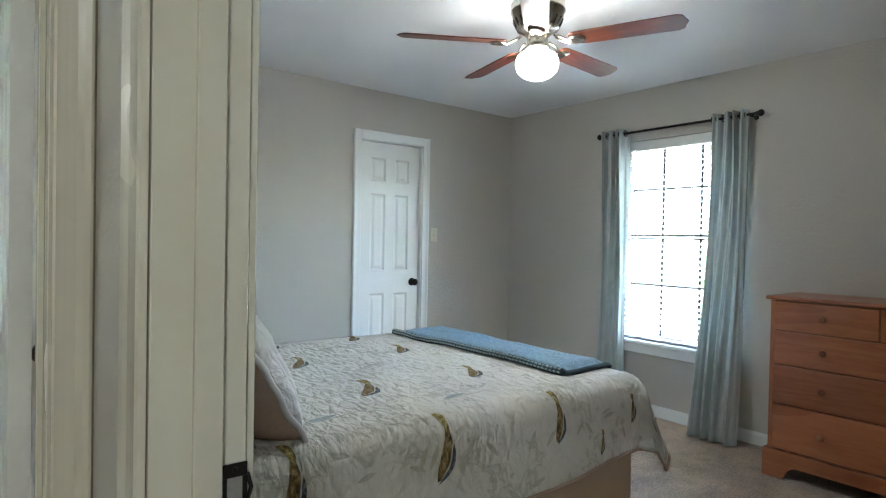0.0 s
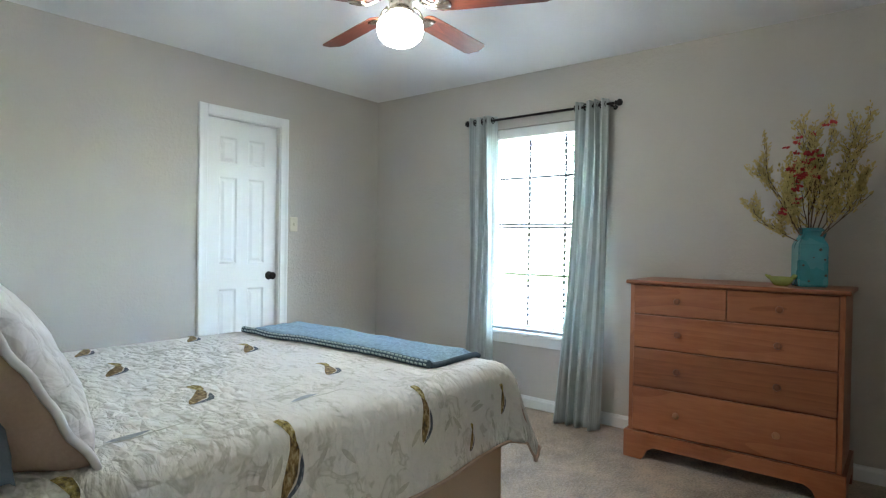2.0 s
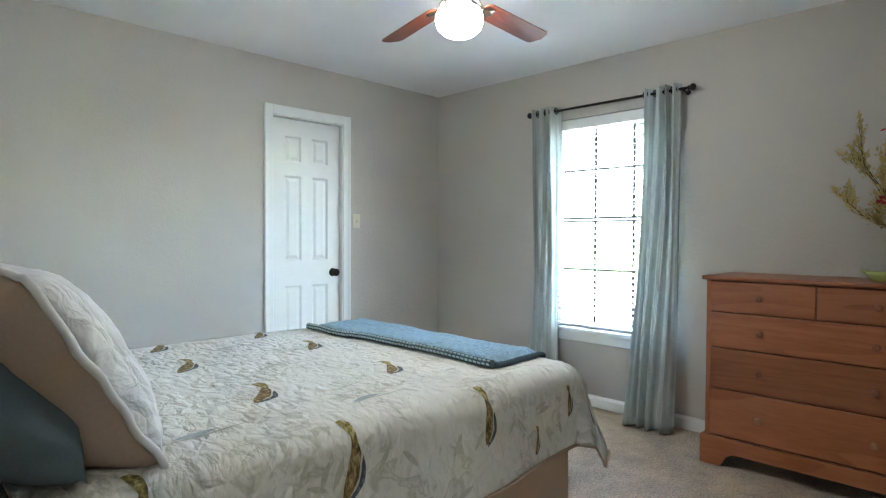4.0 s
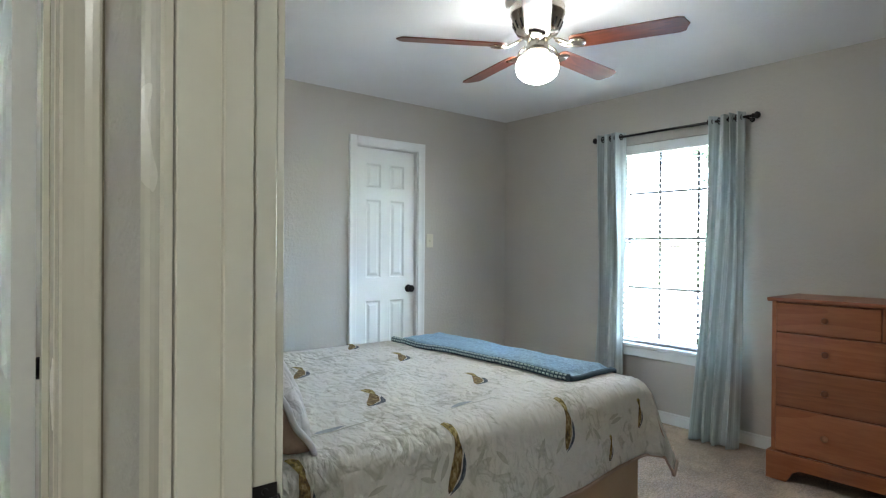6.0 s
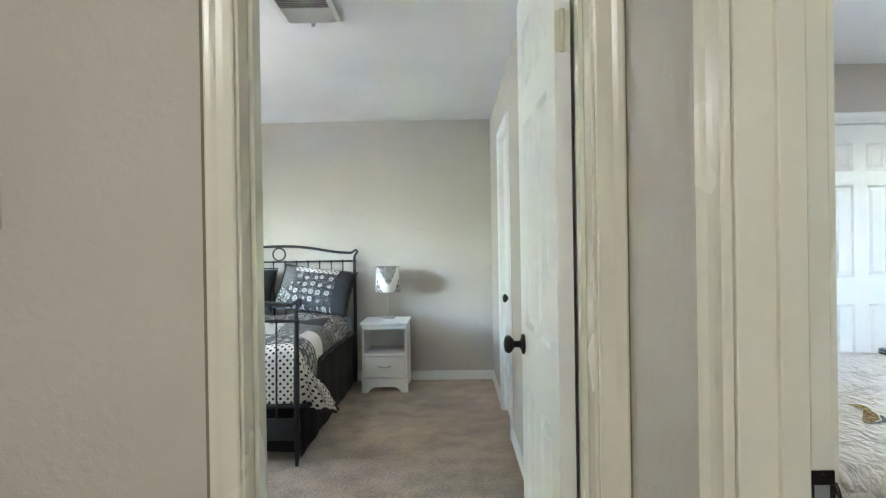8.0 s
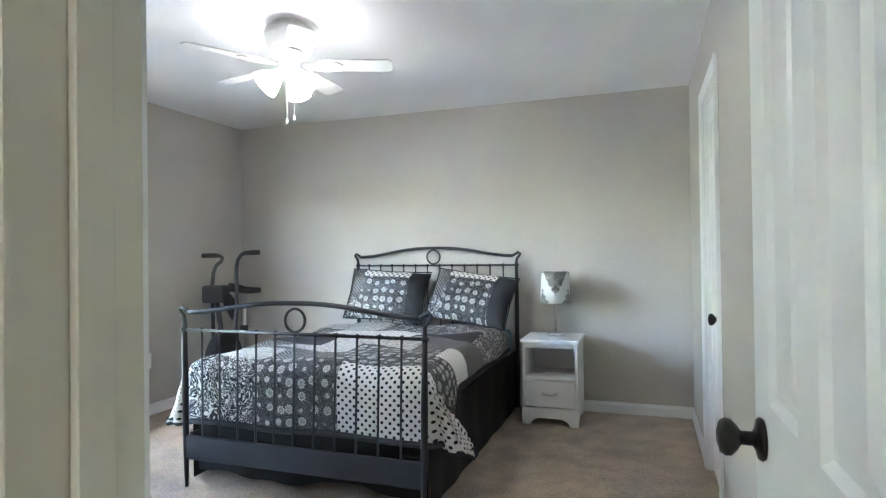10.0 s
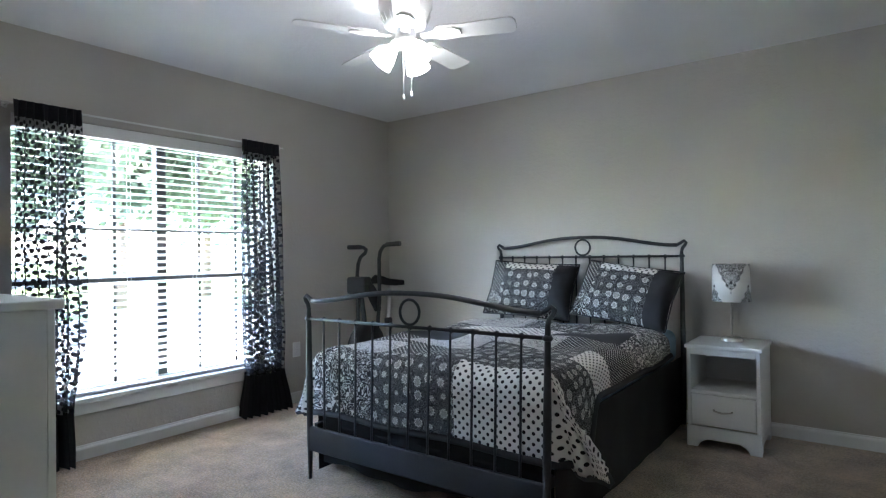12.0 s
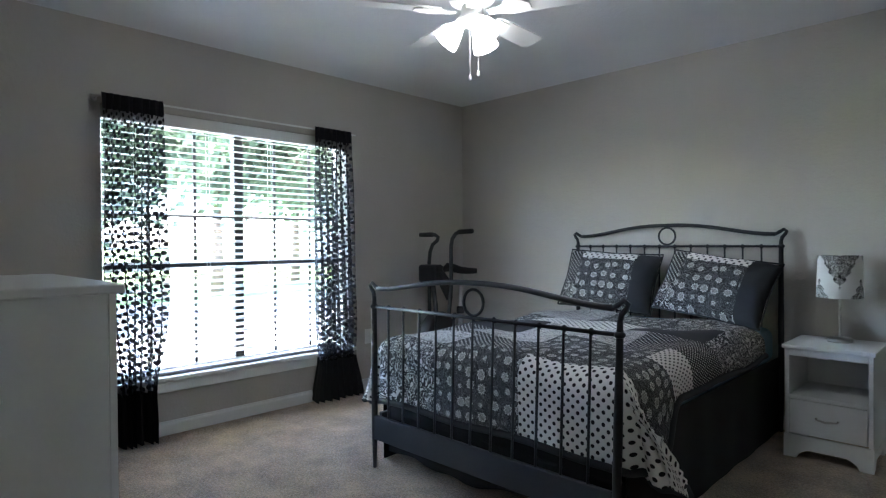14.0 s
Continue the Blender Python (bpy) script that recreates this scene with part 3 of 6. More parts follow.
def jamb(name, axis, a, b, f0, f1, material, stop, label, low=0.0):
    """The lining of a doorway between wall faces f0 and f1, with a door stop at depths stop."""
    ob = thing(name, label, "door jamb", kind="structure")

    def bx(x0, x1, y0, y1, z0, z1):
        return box(B(), x0, x1, y0, y1, z0, z1, 0.0015, 1) if axis == "x" else box(B(), y0, y1, x0, x1, z0, z1, 0.0015, 1)
    part("side_jamb", bx(a - 0.018, a, f0, f1, low, DOORH), material, ob)
    part("side_jamb", bx(b, b + 0.018, f0, f1, low, DOORH), material, ob)
    part("head_jamb", bx(a - 0.018, b + 0.018, f0, f1, DOORH, DOORH + 0.018), material, ob)
    part("door_stop", bx(a, a + 0.011, stop[0], stop[1], low, DOORH - 0.011), material, ob)
    part("door_stop", bx(b - 0.011, b, stop[0], stop[1], low, DOORH - 0.011), material, ob)
    part("door_stop", bx(a + 0.011, b - 0.011, stop[0], stop[1], DOORH - 0.011, DOORH), material, ob)
    return ob


def knob_set(parent, m):
    """A dark round knob with rose; m puts z out of the door's face."""
    k = lathe(B(), [(0.031, 0.0), (0.033, 0.004), (0.030, 0.009), (0.018, 0.012), (0.011, 0.016), (0.011, 0.032), (0.020, 0.038), (0.028, 0.046), (0.029, 0.054), (0.024, 0.062), (0.010, 0.066)], m, 20)
    return part("door_knob", k, M_BLACK, parent, "dark oil-rubbed bronze knob")


def six_panel_door(name, width, m, material, label, knob_at, sides=(1,), knob_z=0.888, height=2.025, thick=0.035):
    """A moulded six-panel leaf; local x along its width from the hinge, y through it, z up. m places it."""
    door = thing(name, label, "door", m)
    st, mid = 0.105, 0.09
    pw = (width - 2 * st - mid) / 2
    rows = [(0.23, 0.80), (0.985, 1.61), (1.71, 1.90)]
    bm = B()
    xs = [0, st, st + pw, st + pw + mid, width - st, width]
    zs = [0, rows[0][0], rows[0][1], rows[1][0], rows[1][1], rows[2][0], rows[2][1], height]
    holes = []
    for i in range(5):
        for j in range(7):
            if i in (1, 3) and j in (1, 3, 5):
                holes.append((xs[i], xs[i + 1], zs[j], zs[j + 1]))
            else:
                box(bm, xs[i], xs[i + 1], 0, thick, zs[j], zs[j + 1])
    bmesh.ops.remove_doubles(bm, verts=bm.verts, dist=1e-5)
    part("frame", bm, material, door)
    for x0, x1, z0, z1 in holes:
        bm = B()
        for s, y in ((-1, 0.0), (1, thick)):
            # moulding slopes in to a groove, then up to a raised field
            loops = [(0.0, 0.0), (0.012, 0.009), (0.022, 0.009), (0.040, 0.003)]
            vs = []
            for inset, dp in loops:
                yy = y - s * dp
                vs.append([bm.verts.new((x, yy, z)) for x, z in ((x0 + inset, z0 + inset), (x1 - inset, z0 + inset), (x1 - inset, z1 - inset), (x0 + inset, z1 - inset))])
            for p, q in zip(vs, vs[1:]):
                for k in range(4):
                    bm.faces.new((p[k], p[(k + 1) % 4], q[(k + 1) % 4], q[k]))
            bm.faces.new(vs[-1])
        part("panel", bm, material, door)
    for s in sides:
        knob_set(door, pose(knob_at, thick if s > 0 else 0, knob_z, -90 if s > 0 else 90))
    return door


def hinge(parent, m):
    bm = B()
    box(bm, -0.016, 0.016, -0.002, 0.001, -0.045, 0.045, 0.001, 1)
    tube(bm, [(0, -0.004, -0.047), (0, -0.004, 0.047)], 0.006, 10)
    for z in (-0.03, 0, 0.03):
        for x in (-0.010, 0.010):
            lathe(bm, [(0.004, -0.003), (0.003, -0.0045)], pose(x, 0.0, z, 90), 8)
    return part("hinge", bm, M_IVORY, parent, "painted-over butt hinge", m)


# hall trim: ivory gloss paint
jamb("door_jamb_first_bedroom", "y", D1A, D1B, HX + 0.002, R1X - 0.002, M_IVORY, (0.815, 0.850), "ivory gloss door jamb with a stop", LOW)
door_casing("door_casing_first_bedroom", "y", D1A, D1B, HX, -1, M_IVORY, "ivory gloss moulded door casing", width=0.76)
door_casing("door_casing_first_bedroom_inside", "y", D1A, D1B, R1X, 1, M_IVORY, "ivory gloss moulded door casing", low=LOW)
jamb("door_jamb_second_bedroom", "x", D2A, D2B, HY + 0.002, R2Y - 0.002, M_IVORY, (1.63, 1.67), "ivory gloss door jamb with a stop")
door_casing("door_casing_second_bedroom", "x", D2A, D2B, HY, -1, M_IVORY, "ivory gloss moulded door casing", width=0.67)
door_casing("door_casing_second_bedroom_inside", "x", D2A, D2B, R2Y, 1, M_WHITE, "white moulded door casing")

# dark strips drawn where shadow lies: beside the casing and in the corner
structure("caulk_gap", box(B(), D2A - 0.0765, D2A - 0.0665, HY - 0.003, HY, 0.09, DOORH + 0.06), M_SHADOWGAP, "dark strip for the shadow between casing and wall")
structure("caulk_gap_corner", box(B(), HX - 0.0040, HX - 0.0003, HY - 0.016, HY, 0.09, DOORH + 0.06), M_SHADOWGAP, "dark strip for the shadow in the wall corner")

# latch plate on the first bedroom's jamb
plate = thing("strike_plate", "dark bronze strike plate screwed to the ivory jamb", "strike plate", pose(0.868, D1B, 0.93))
pb = B()
box(pb, -0.016, 0.016, -0.0025, 0.0, 0.016, 0.034, 0.0008, 1)
box(pb, -0.016, 0.016, -0.0025, 0.0, -0.034, -0.016, 0.0008, 1)
box(pb, -0.016, -0.010, -0.0025, 0.0, -0.016, 0.016)
box(pb, 0.010, 0.016, -0.0025, 0.0, -0.016, 0.016)
part("plate", pb, M_BLACK, plate)
part("lip", tube(B(), [(0.016, -0.002, -0.018), (0.021, -0.003, 0), (0.016, -0.002, 0.018)], 0.003, 8), M_BLACK, plate)
part("latch_hole", box(B(), -0.010, 0.010, -0.0012, -0.0002, -0.016, 0.016), M_STEEL, plate, "bare metal inside the latch hole")
for zz in (-0.026, 0.026):
    part("screw", lathe(B(), [(0.004, 0.0), (0.0035, 0.0012)], pose(0, -0.0025, zz, 90), 10), M_BLACK, plate)

# open leaf of the second bedroom's door, swung in against the wall
leaf2 = six_panel_door("door_second_bedroom", 0.63, pose(0.682, 1.690, 0.012, 0, 0, 90.6), M_WHITE, "white six-panel door standing open into the bedroom", 0.565, (1, -1), 0.922)
for zz in (0.28, 1.71):
    hinge(leaf2, pose(0.0, 0.018, zz, 0, 0, -90))
leaf1 = six_panel_door("door_first_bedroom", 0.71, pose(0.900, 0.335, LOW + 0.012, 0, 0, -4), M_WHITE, "white six-panel door standing open along the wall", 0.65, (1, -1))

# closed closet doors
jamb("door_jamb_first_closet", "x", C1A, C1B, R1N + 0.002, R1N + 0.118, M_WHITE, (R1N + 0.075, R1N + 0.110), "white closet door jamb", LOW)
door_casing("door_casing_first_closet", "x", C1A, C1B, R1N, -1, M_WHITE, "white moulded closet door casing", width=0.75, low=LOW)
six_panel_door("closet_door", C1B - C1A - 0.006, pose(C1A + 0.003, R1N + 0.038, 0.012), M_WHITE, "white six-panel closet door, closed, with a dark knob", C1B - C1A - 0.066, (-1,))
jamb("door_jamb_second_closet", "y", C2A, C2B, R2E + 0.002, R1X - 0.002, M_WHITE, (R2E + 0.06, R2E + 0.09), "white closet door jamb")
door_casing("door_casing_second_closet", "y", C2A, C2B, R2E, -1, M_WHITE, "white moulded closet door casing", width=0.75)
six_panel_door("closet_door", C2B - C2A - 0.006, pose(R2E + 0.058, C2A + 0.003, 0.012, 0, 0, 90), M_WHITE, "white six-panel closet door, closed, with a dark knob", 0.065, (1,))

# baseboards
BASE = ((0, 0), (0.013, 0), (0.013, 0.060), (0.010, 0.068), (0.005, 0.074), (0.004, 0.082), (0, 0.084))


def baseboard(name, axis, a, b, face, out, low=0.0):
    bm = B()
    if axis == "x":
        m = Matrix(((0, 0, 1, a), (out, 0, 0, face), (0, 1, 0, low), (0, 0, 0, 1)))
    else:
        m = Matrix(((out, 0, 0, face), (0, 0, 1, a), (0, 1, 0, low), (0, 0, 0, 1)))
    prism(bm, BASE, m, b - a)
    return structure(name, bm, M_WHITE, "white painted baseboard")


baseboard("baseboard_east", "y", R1S, R1N, R1E, -1, LOW)
baseboard("baseboard_north_first_bedroom", "x", R1X, C1A - 0.075, R1N, -1, LOW)
baseboard("baseboard_north_first_bedroom_end", "x", C1B + 0.075, R1E - 0.014, R1N, -1, LOW)
baseboard("baseboard_south_first_bedroom", "x", R1X, R1E - 0.014, R1S, 1, LOW)
baseboard("baseboard_west", "y", R2Y, R2N, R2W, 1)
baseboard("baseboard_north_second_bedroom", "x", R2W + 0.014, R2E, R2N, -1)
baseboard("baseboard_east_second_bedroom", "y", C2B + 0.075, R2N - 0.014, R2E, -1)
baseboard("baseboard_east_second_bedroom_near", "y", R2Y, C2A - 0.075, R2E, -1)
baseboard("baseboard_south_second_bedroom", "x", R2W + 0.014, D2A - 0.10, R2Y, 1)
baseboard("baseboard_hall", "x", -1.30, D2A - 0.09, HY, -1)
baseboard("baseboard_hall_corner", "y", D1B + 0.10, HY - 0.024, HX, -1)


def window_unit(name, label, face, out, a, b, z0, z1, cols, bars, meeting, mullion=None):
    """A window set in a wall that runs along y; out is the sign of the way outdoors."""
    win = thing(name, label, "window", kind="structure")
    x0 = face + out * 0.075

    def bx(d0, d1, ya, yb, za, zb, bev=0.002):
        p, q = x0 + out * d0, x0 + out * d1
        return box(B(), min(p, q), max(p, q), ya, yb, za, zb, bev, 1)
    fr = part("window_frame", bx(0.02, 0.075, a, a + 0.03, z0, z1), M_VINYL, win)
    part("window_frame", bx(0.02, 0.075, b - 0.03, b, z0, z1), M_VINYL, win)
    part("window_frame", bx(0.02, 0.075, a + 0.03, b - 0.03, z1 - 0.03, z1), M_VINYL, win)
    part("window_frame", bx(0.02, 0.075, a + 0.03, b - 0.03, z0, z0 + 0.035), M_VINYL, win)
    for y in cols:
        part("muntin", bx(0.035, 0.052, y - 0.010, y + 0.010, z0 + 0.035, z1 - 0.03), M_MUNTIN, win)
    for z in bars:
        part("muntin", bx(0.034, 0.051, a + 0.03, b - 0.03, z - 0.008, z + 0.008), M_MUNTIN, win)
    part("meeting_rail", bx(0.022, 0.062, a + 0.03, b - 0.03, meeting - 0.020, meeting + 0.020), M_MUNTIN, win)
    if mullion:
        part("mullion", bx(0.015, 0.080, mullion - 0.032, mullion + 0.032, z0 + 0.035, z1 - 0.03), M_MUNTIN, win)
    g = part("pane", bx(0.042, 0.046, a + 0.03, b - 0.03, z0 + 0.035, z1 - 0.03, 0), M_PANEGLASS, win)
    g.visible_shadow = False
    # sill and apron on the room side, and a painted return
    s0, s1 = face - out * 0.045, face + out * 0.095
    part("window_sill", box(B(), min(s0, s1), max(s0, s1), a - 0.05, b + 0.05, z0 - 0.028, z0, 0.006, 2), M_WHITE, win)
    s0, s1 = face - out * 0.018, face
    part("apron", box(B(), min(s0, s1), max(s0, s1), a - 0.02, b + 0.02, z0 - 0.098, z0 - 0.028, 0.004, 2), M_WHITE, win)
    return win


window_unit("window_1", "white window with dark muntins and open blinds", R1E, 1, W1A, W1B, W1Z0, W1Z1, (2.805, 2.505), (1.680, 0.940), 1.312)
window_unit("window_2", "wide twin window with dark muntins and open blinds", R2W, -1, W2A, W2B, W2Z0, W2Z1, (3.085, 3.375, 3.945, 4.235), (1.666, 1.349, 0.712), 1.036, 3.665)


def blind(name, x, a, b, z0, z1, out, label, tilt):
    """A horizontal blind: headrail, slats, bottom rail and cords."""
    bl = thing(name, label, "window blind", pose(x, (a + b) / 2, z1))
    w, h = (b - a) / 2, z1 - z0
    part("headrail", box(B(), -0.028, 0.028, -w, w, -0.072, 0, 0.003, 1), M_SLAT, bl)
    part("bottom_rail", box(B(), -0.025, 0.025, -w, w, -h, -h + 0.018, 0.004, 2), M_SLAT, bl)
    bm = B()
    prof = [(-0.025, 0.0), (-0.012, 0.0022), (0.0, 0.003), (0.012, 0.0022), (0.025, 0.0), (0.012, -0.0008), (-0.012, -0.0008)]
    prism(bm, prof, Matrix(((1, 0, 0, 0), (0, 0, 1, -w), (0, 1, 0, 0), (0, 0, 0, 1))), 2 * w)
    n = int((h - 0.11) / 0.043)
    first = part("slat", bm, M_SLAT, bl, m=pose(0, 0, -0.095, 0, tilt, 0))
    for i in range(1, n):
        share("slat", first, bl, pose(0, 0, -0.095 - 0.043 * i, 0, tilt + 0.6 * math.sin(i * 1.7), 0))
    for y in (-w * 0.78, -w * 0.26, w * 0.26, w * 0.78):
        for dx in (-0.024, 0.024):
            part("ladder_cord", tube(B(), [(dx, y, -0.05), (dx, y, -h + 0.01)], 0.0012, 5), M_SLAT, bl)
    return bl


blind("window_blind", R1E + 0.045, W1A + 0.008, W1B - 0.008, W1Z0 + 0.004, W1Z1 - 0.002, 1, "open white slatted blind in a window", -18)
blind("window_blind", R2W - 0.045, W2A + 0.008, W2B - 0.008, W2Z0 + 0.004, W2Z1 - 0.002, -1, "open white slatted blind in a window", 20)


# ---------------------------------------------------------------- curtains
def folds(u, n, seed):
    return math.sin(2 * math.pi * n * u + seed) + 0.35 * math.sin(2 * math.pi * n * 2.3 * u + 1.7 * seed)


def grommet_panel(name, x, y0, y1, yb0, yb1, ztop, zbot, n, seed, swing):
    """A hung panel with eyelets whose foot spreads from y0..y1 to yb0..yb1."""
    c = thing(name, "pale aqua grey grommet curtain panel hanging to the floor", "curtain", pose(x, (y0 + y1) / 2, zbot), group="aqua curtains")
    cy = (y0 + y1) / 2

    def f(u, v):
        k = v ** 1.15
        y = (y0 + (y1 - y0) * u) * (1 - k) + (yb0 + (yb1 - yb0) * u) * k
        amp = 0.034 * (1 - 0.25 * v) + 0.008 * math.sin(7 * v + seed)
        return Vector((amp * folds(u + 0.03 * math.sin(3 * v + seed), n, seed) + 0.01 * math.sin(5 * v) - swing * v * v, y - cy + 0.010 * math.sin(9 * u + 4 * v), (ztop + 0.035 - zbot) * (1 - v)))
    part("panel_cloth", sheet(B(), f, steps(0, 1, n * 16), steps(0, 1, 40), (0.9, 2.1)), M_AQUA, c, solid=0.0015)
    for i in range(n * 2):
        u = (i + 0.5) / (n * 2)
        p = f(u, 0.022)
        part("grommet", ring(B(), (0, p.y, ztop - zbot), 0.021, 0.004, "y"), M_BLACK, c)
    return c


def curtain_rod(name, x, y0, y1, z, wall, r, material, label, finial=True):
    rod = thing(name, label, "curtain rod", pose(x, (y0 + y1) / 2, z))
    h = (y1 - y0) / 2
    part("rod", tube(B(), [(0, -h, 0), (0, h, 0)], r, 12), material, rod)
    for s in (-1, 1):
        if finial:
            prof = [(r, 0.0), (r * 1.9, 0.006), (r * 1.2, 0.012), (r * 2.4, 0.024), (r * 2.6, 0.034), (r * 1.9, 0.046), (r * 0.6, 0.052)]
            part("finial", lathe(B(), prof, pose(0, s * h, 0, -90 * s), 16), material, rod)
        bm = B()
        tube(bm, [(0, s * (h - 0.03), -r), (wall - x, s * (h - 0.03), -r)], r * 0.7, 8)
        lathe(bm, [(0.016, 0), (0.014, 0.006)], pose(wall - x, s * (h - 0.03), -r, 0, -90 if wall > x else 90), 14)
        part("bracket", bm, material, rod)
    return rod


curtain_rod("curtain_rod", R1E - 0.085, 2.06, 3.225, 2.105, R1E, 0.009, M_BLACK, "thin black curtain rod with ball finials")
grommet_panel("curtain", R1E - 0.085, 3.00, 3.215, 2.985, 3.225, 2.105, LOW + 0.015, 4, 0.4, 0.03)
grommet_panel("curtain", R1E - 0.085, 2.10, 2.345, 2.085, 2.405, 2.105, LOW + 0.015, 4, 1.9, 0.13)


def sheer_panel(name, x, y0, y1, yb0, yb1, ztop, n, seed):
    c = thing(name, "sheer black curtain with flocked dots and a solid hem", "curtain", pose(x, (y0 + y1) / 2, 0), group="sheer black curtains")
    cy = (y0 + y1) / 2
    top = ztop + 0.006

    def f(u, v):
        k = max(0.0, (v - 0.55) / 0.45) ** 1.3
        pinch = 1 - 0.16 * math.exp(-((v - 0.84) / 0.09) ** 2)
        y = (y0 + (y1 - y0) * u) * (1 - k) + (yb0 + (yb1 - yb0) * u) * k
        mid = ((y0 + y1) / 2) * (1 - k) + ((yb0 + yb1) / 2) * k
        y = mid + (y - mid) * pinch
        amp = 0.004 + 0.046 * v ** 0.5 + 0.02 * max(0.0, v - 0.86) / 0.14
        return Vector((0.016 + amp * folds(u + 0.02 * math.sin(4 * v + seed), n, seed), y - cy + 0.008 * math.sin(11 * u + 5 * v + seed), top * (1 - v) + 0.012))
    us = steps(0, 1, n * 14)
    part("header", sheet(B(), f, us, steps(0, 0.045, 3), (0.5, 2.0)), M_VELVET, c, "solid black rod pocket")
    part("panel_cloth", sheet(B(), f, us, steps(0.045, 0.855, 40), (0.72, 2.0)), M_SHEER, c)
    part("hem", sheet(B(), f, us, steps(0.855, 1.0, 10), (0.5, 2.0)), M_VELVET, c, "solid black bottom band")
    return c


curtain_rod("curtain_rod", R2W + 0.065, 2.74, 4.54, 2.0, R2W, 0.006, M_PLASTIC, "slim white curtain rod", False)
sheer_panel("curtain", R2W + 0.065, 2.78, 3.12, 2.82, 3.06, 2.0, 7, 0.7)
sheer_panel("curtain", R2W + 0.065, 4.16, 4.485, 4.13, 4.545, 2.0, 7, 2.1)


# ---------------------------------------------------------------- ceiling fans
def fan_blade(bm, r0, r1, w0, w1, point):
    """A blade along x: rounded root, wider tip with a pointed or rounded end."""
    top = [(r0, w0 * 0.35), (r0 + 0.02, w0 * 0.5), (r0 + 0.10, w0 * 0.52)]
    if point:
        tip = [(r1 - 0.045, w1 * 0.5), (r1 - 0.02, w1 * 0.42), (r1 - 0.012, w1 * 0.2), (r1, 0.0)]
    else:
        tip = [(r1 - 0.025, w1 * 0.5), (r1 - 0.008, w1 * 0.43), (r1, w1 * 0.3), (r1, 0.0)]
    up = top + tip
    poly = up + [(x, -y) for x, y in up[-2::-1]]
    prism(bm, poly, Matrix.Identity(4), 0.006)
    bmesh.ops.bevel(bm, geom=[e for e in bm.edges], offset=0.0015, segments=1, affect="EDGES")
    return bm


def ceiling_fan(name, label, x, y, phase, blade_mat, metal, r0, r1, width, zb, point, drop=0.0):
    fan = thing(name, label, "ceiling fan", pose(x, y, CEILING - drop))
    part("motor_housing", lathe(B(), [(0.085, drop), (0.086, 0.0), (0.125, -0.006), (0.132, -0.02), (0.128, -0.034), (0.132, -0.040), (0.132, -0.052), (0.126, -0.058), (0.118, -0.10), (0.105, -0.125), (0.100, -0.14), (0.060, -0.15), (0.040, -0.155)], None, 36), metal, fan)
    vents = B()
    for k in range(20):
        a = 2 * math.pi * k / 20
        v = box(B(), -0.003, 0.003, -0.0015, 0.0015, -0.020, 0.020)
        me = bpy.data.meshes.new("vent_slot_part")
        v.to_mesh(me)
        v.free()
        me.transform(Matrix.Rotation(a, 4, "Z") @ pose(0.1125, 0, -0.112, 0, 26, 0) @ Matrix.Rotation(radians(90), 4, "Z"))
        vents.from_mesh(me)
        bpy.data.meshes.remove(me)
    # solid bars; on the nickel fan their dark colour gives the slots' shade
    part("vent_slots", vents, M_DARKHOLE if point else metal, fan, kind="stuff")
    for k in range(5):
        a = phase + 72 * k
        bm = fan_blade(B(), r0, r1, width * 0.86, width, point)
        bl = part("blade", bm, blade_mat, fan, m=pose(0, 0, zb, 0, 0, a) @ pose(0, 0, 0, -11, 0, 0))
        ib = B()
        if point:
            for s in (-1, 1):
                tube(ib, [(0.085, 0.008 * s, 0.030), (0.115, 0.022 * s, 0.012), (0.150, 0.014 * s, -0.006), (0.185, 0.022 * s, -0.008), (r0 + 0.06, 0.034 * s, -0.004)], 0.0065, 8)
            lathe(ib, [(0.040, -0.003), (0.038, -0.008), (0.02, -0.010)], pose(r0 + 0.035, 0, 0), 18)
        else:
            prism(ib, [(0.08, -0.02), (0.13, -0.022), (0.17, -0.042), (r0 + 0.09, -0.045), (r0 + 0.125, -0.02), (r0 + 0.125, 0.02), (r0 + 0.09, 0.045), (0.17, 0.042), (0.13, 0.022), (0.08, 0.02)], pose(0, 0, -0.008), 0.007)
        part("blade_iron", ib, metal, bl)
    return fan


fan1 = ceiling_fan("ceiling_fan", "nickel ceiling fan with five mahogany blades and lit globe", 2.70, 2.32, 5, M_MAHOG, M_NICKEL, 0.16, 0.68, 0.125, -0.207, True, 0.02)
part("switch_housing", lathe(B(), [(0.04, -0.15), (0.060, -0.158), (0.062, -0.165), (0.052, -0.172), (0.050, -0.215), (0.060, -0.222), (0.060, -0.232), (0.040, -0.236)], None, 28), M_NICKEL, fan1)
part("globe", lathe(B(), [(0.045, -0.232), (0.062, -0.245), (0.092, -0.262), (0.102, -0.285), (0.103, -0.310), (0.094, -0.338), (0.068, -0.362), (0.034, -0.376), (0.006, -0.380)], None, 32), M_GLOBE, fan1, "lit white schoolhouse glass globe")

fan2 = ceiling_fan("ceiling_fan", "white ceiling fan with five blades and three lit shades", -1.27, 3.83, 22, M_PLASTIC, M_PLASTIC, 0.15, 0.535, 0.122, -0.190, False, 0.03)
part("switch_housing", lathe(B(), [(0.04, -0.15), (0.050, -0.165), (0.050, -0.20), (0.066, -0.215), (0.066, -0.235), (0.030, -0.250)], None, 28), M_PLASTIC, fan2)
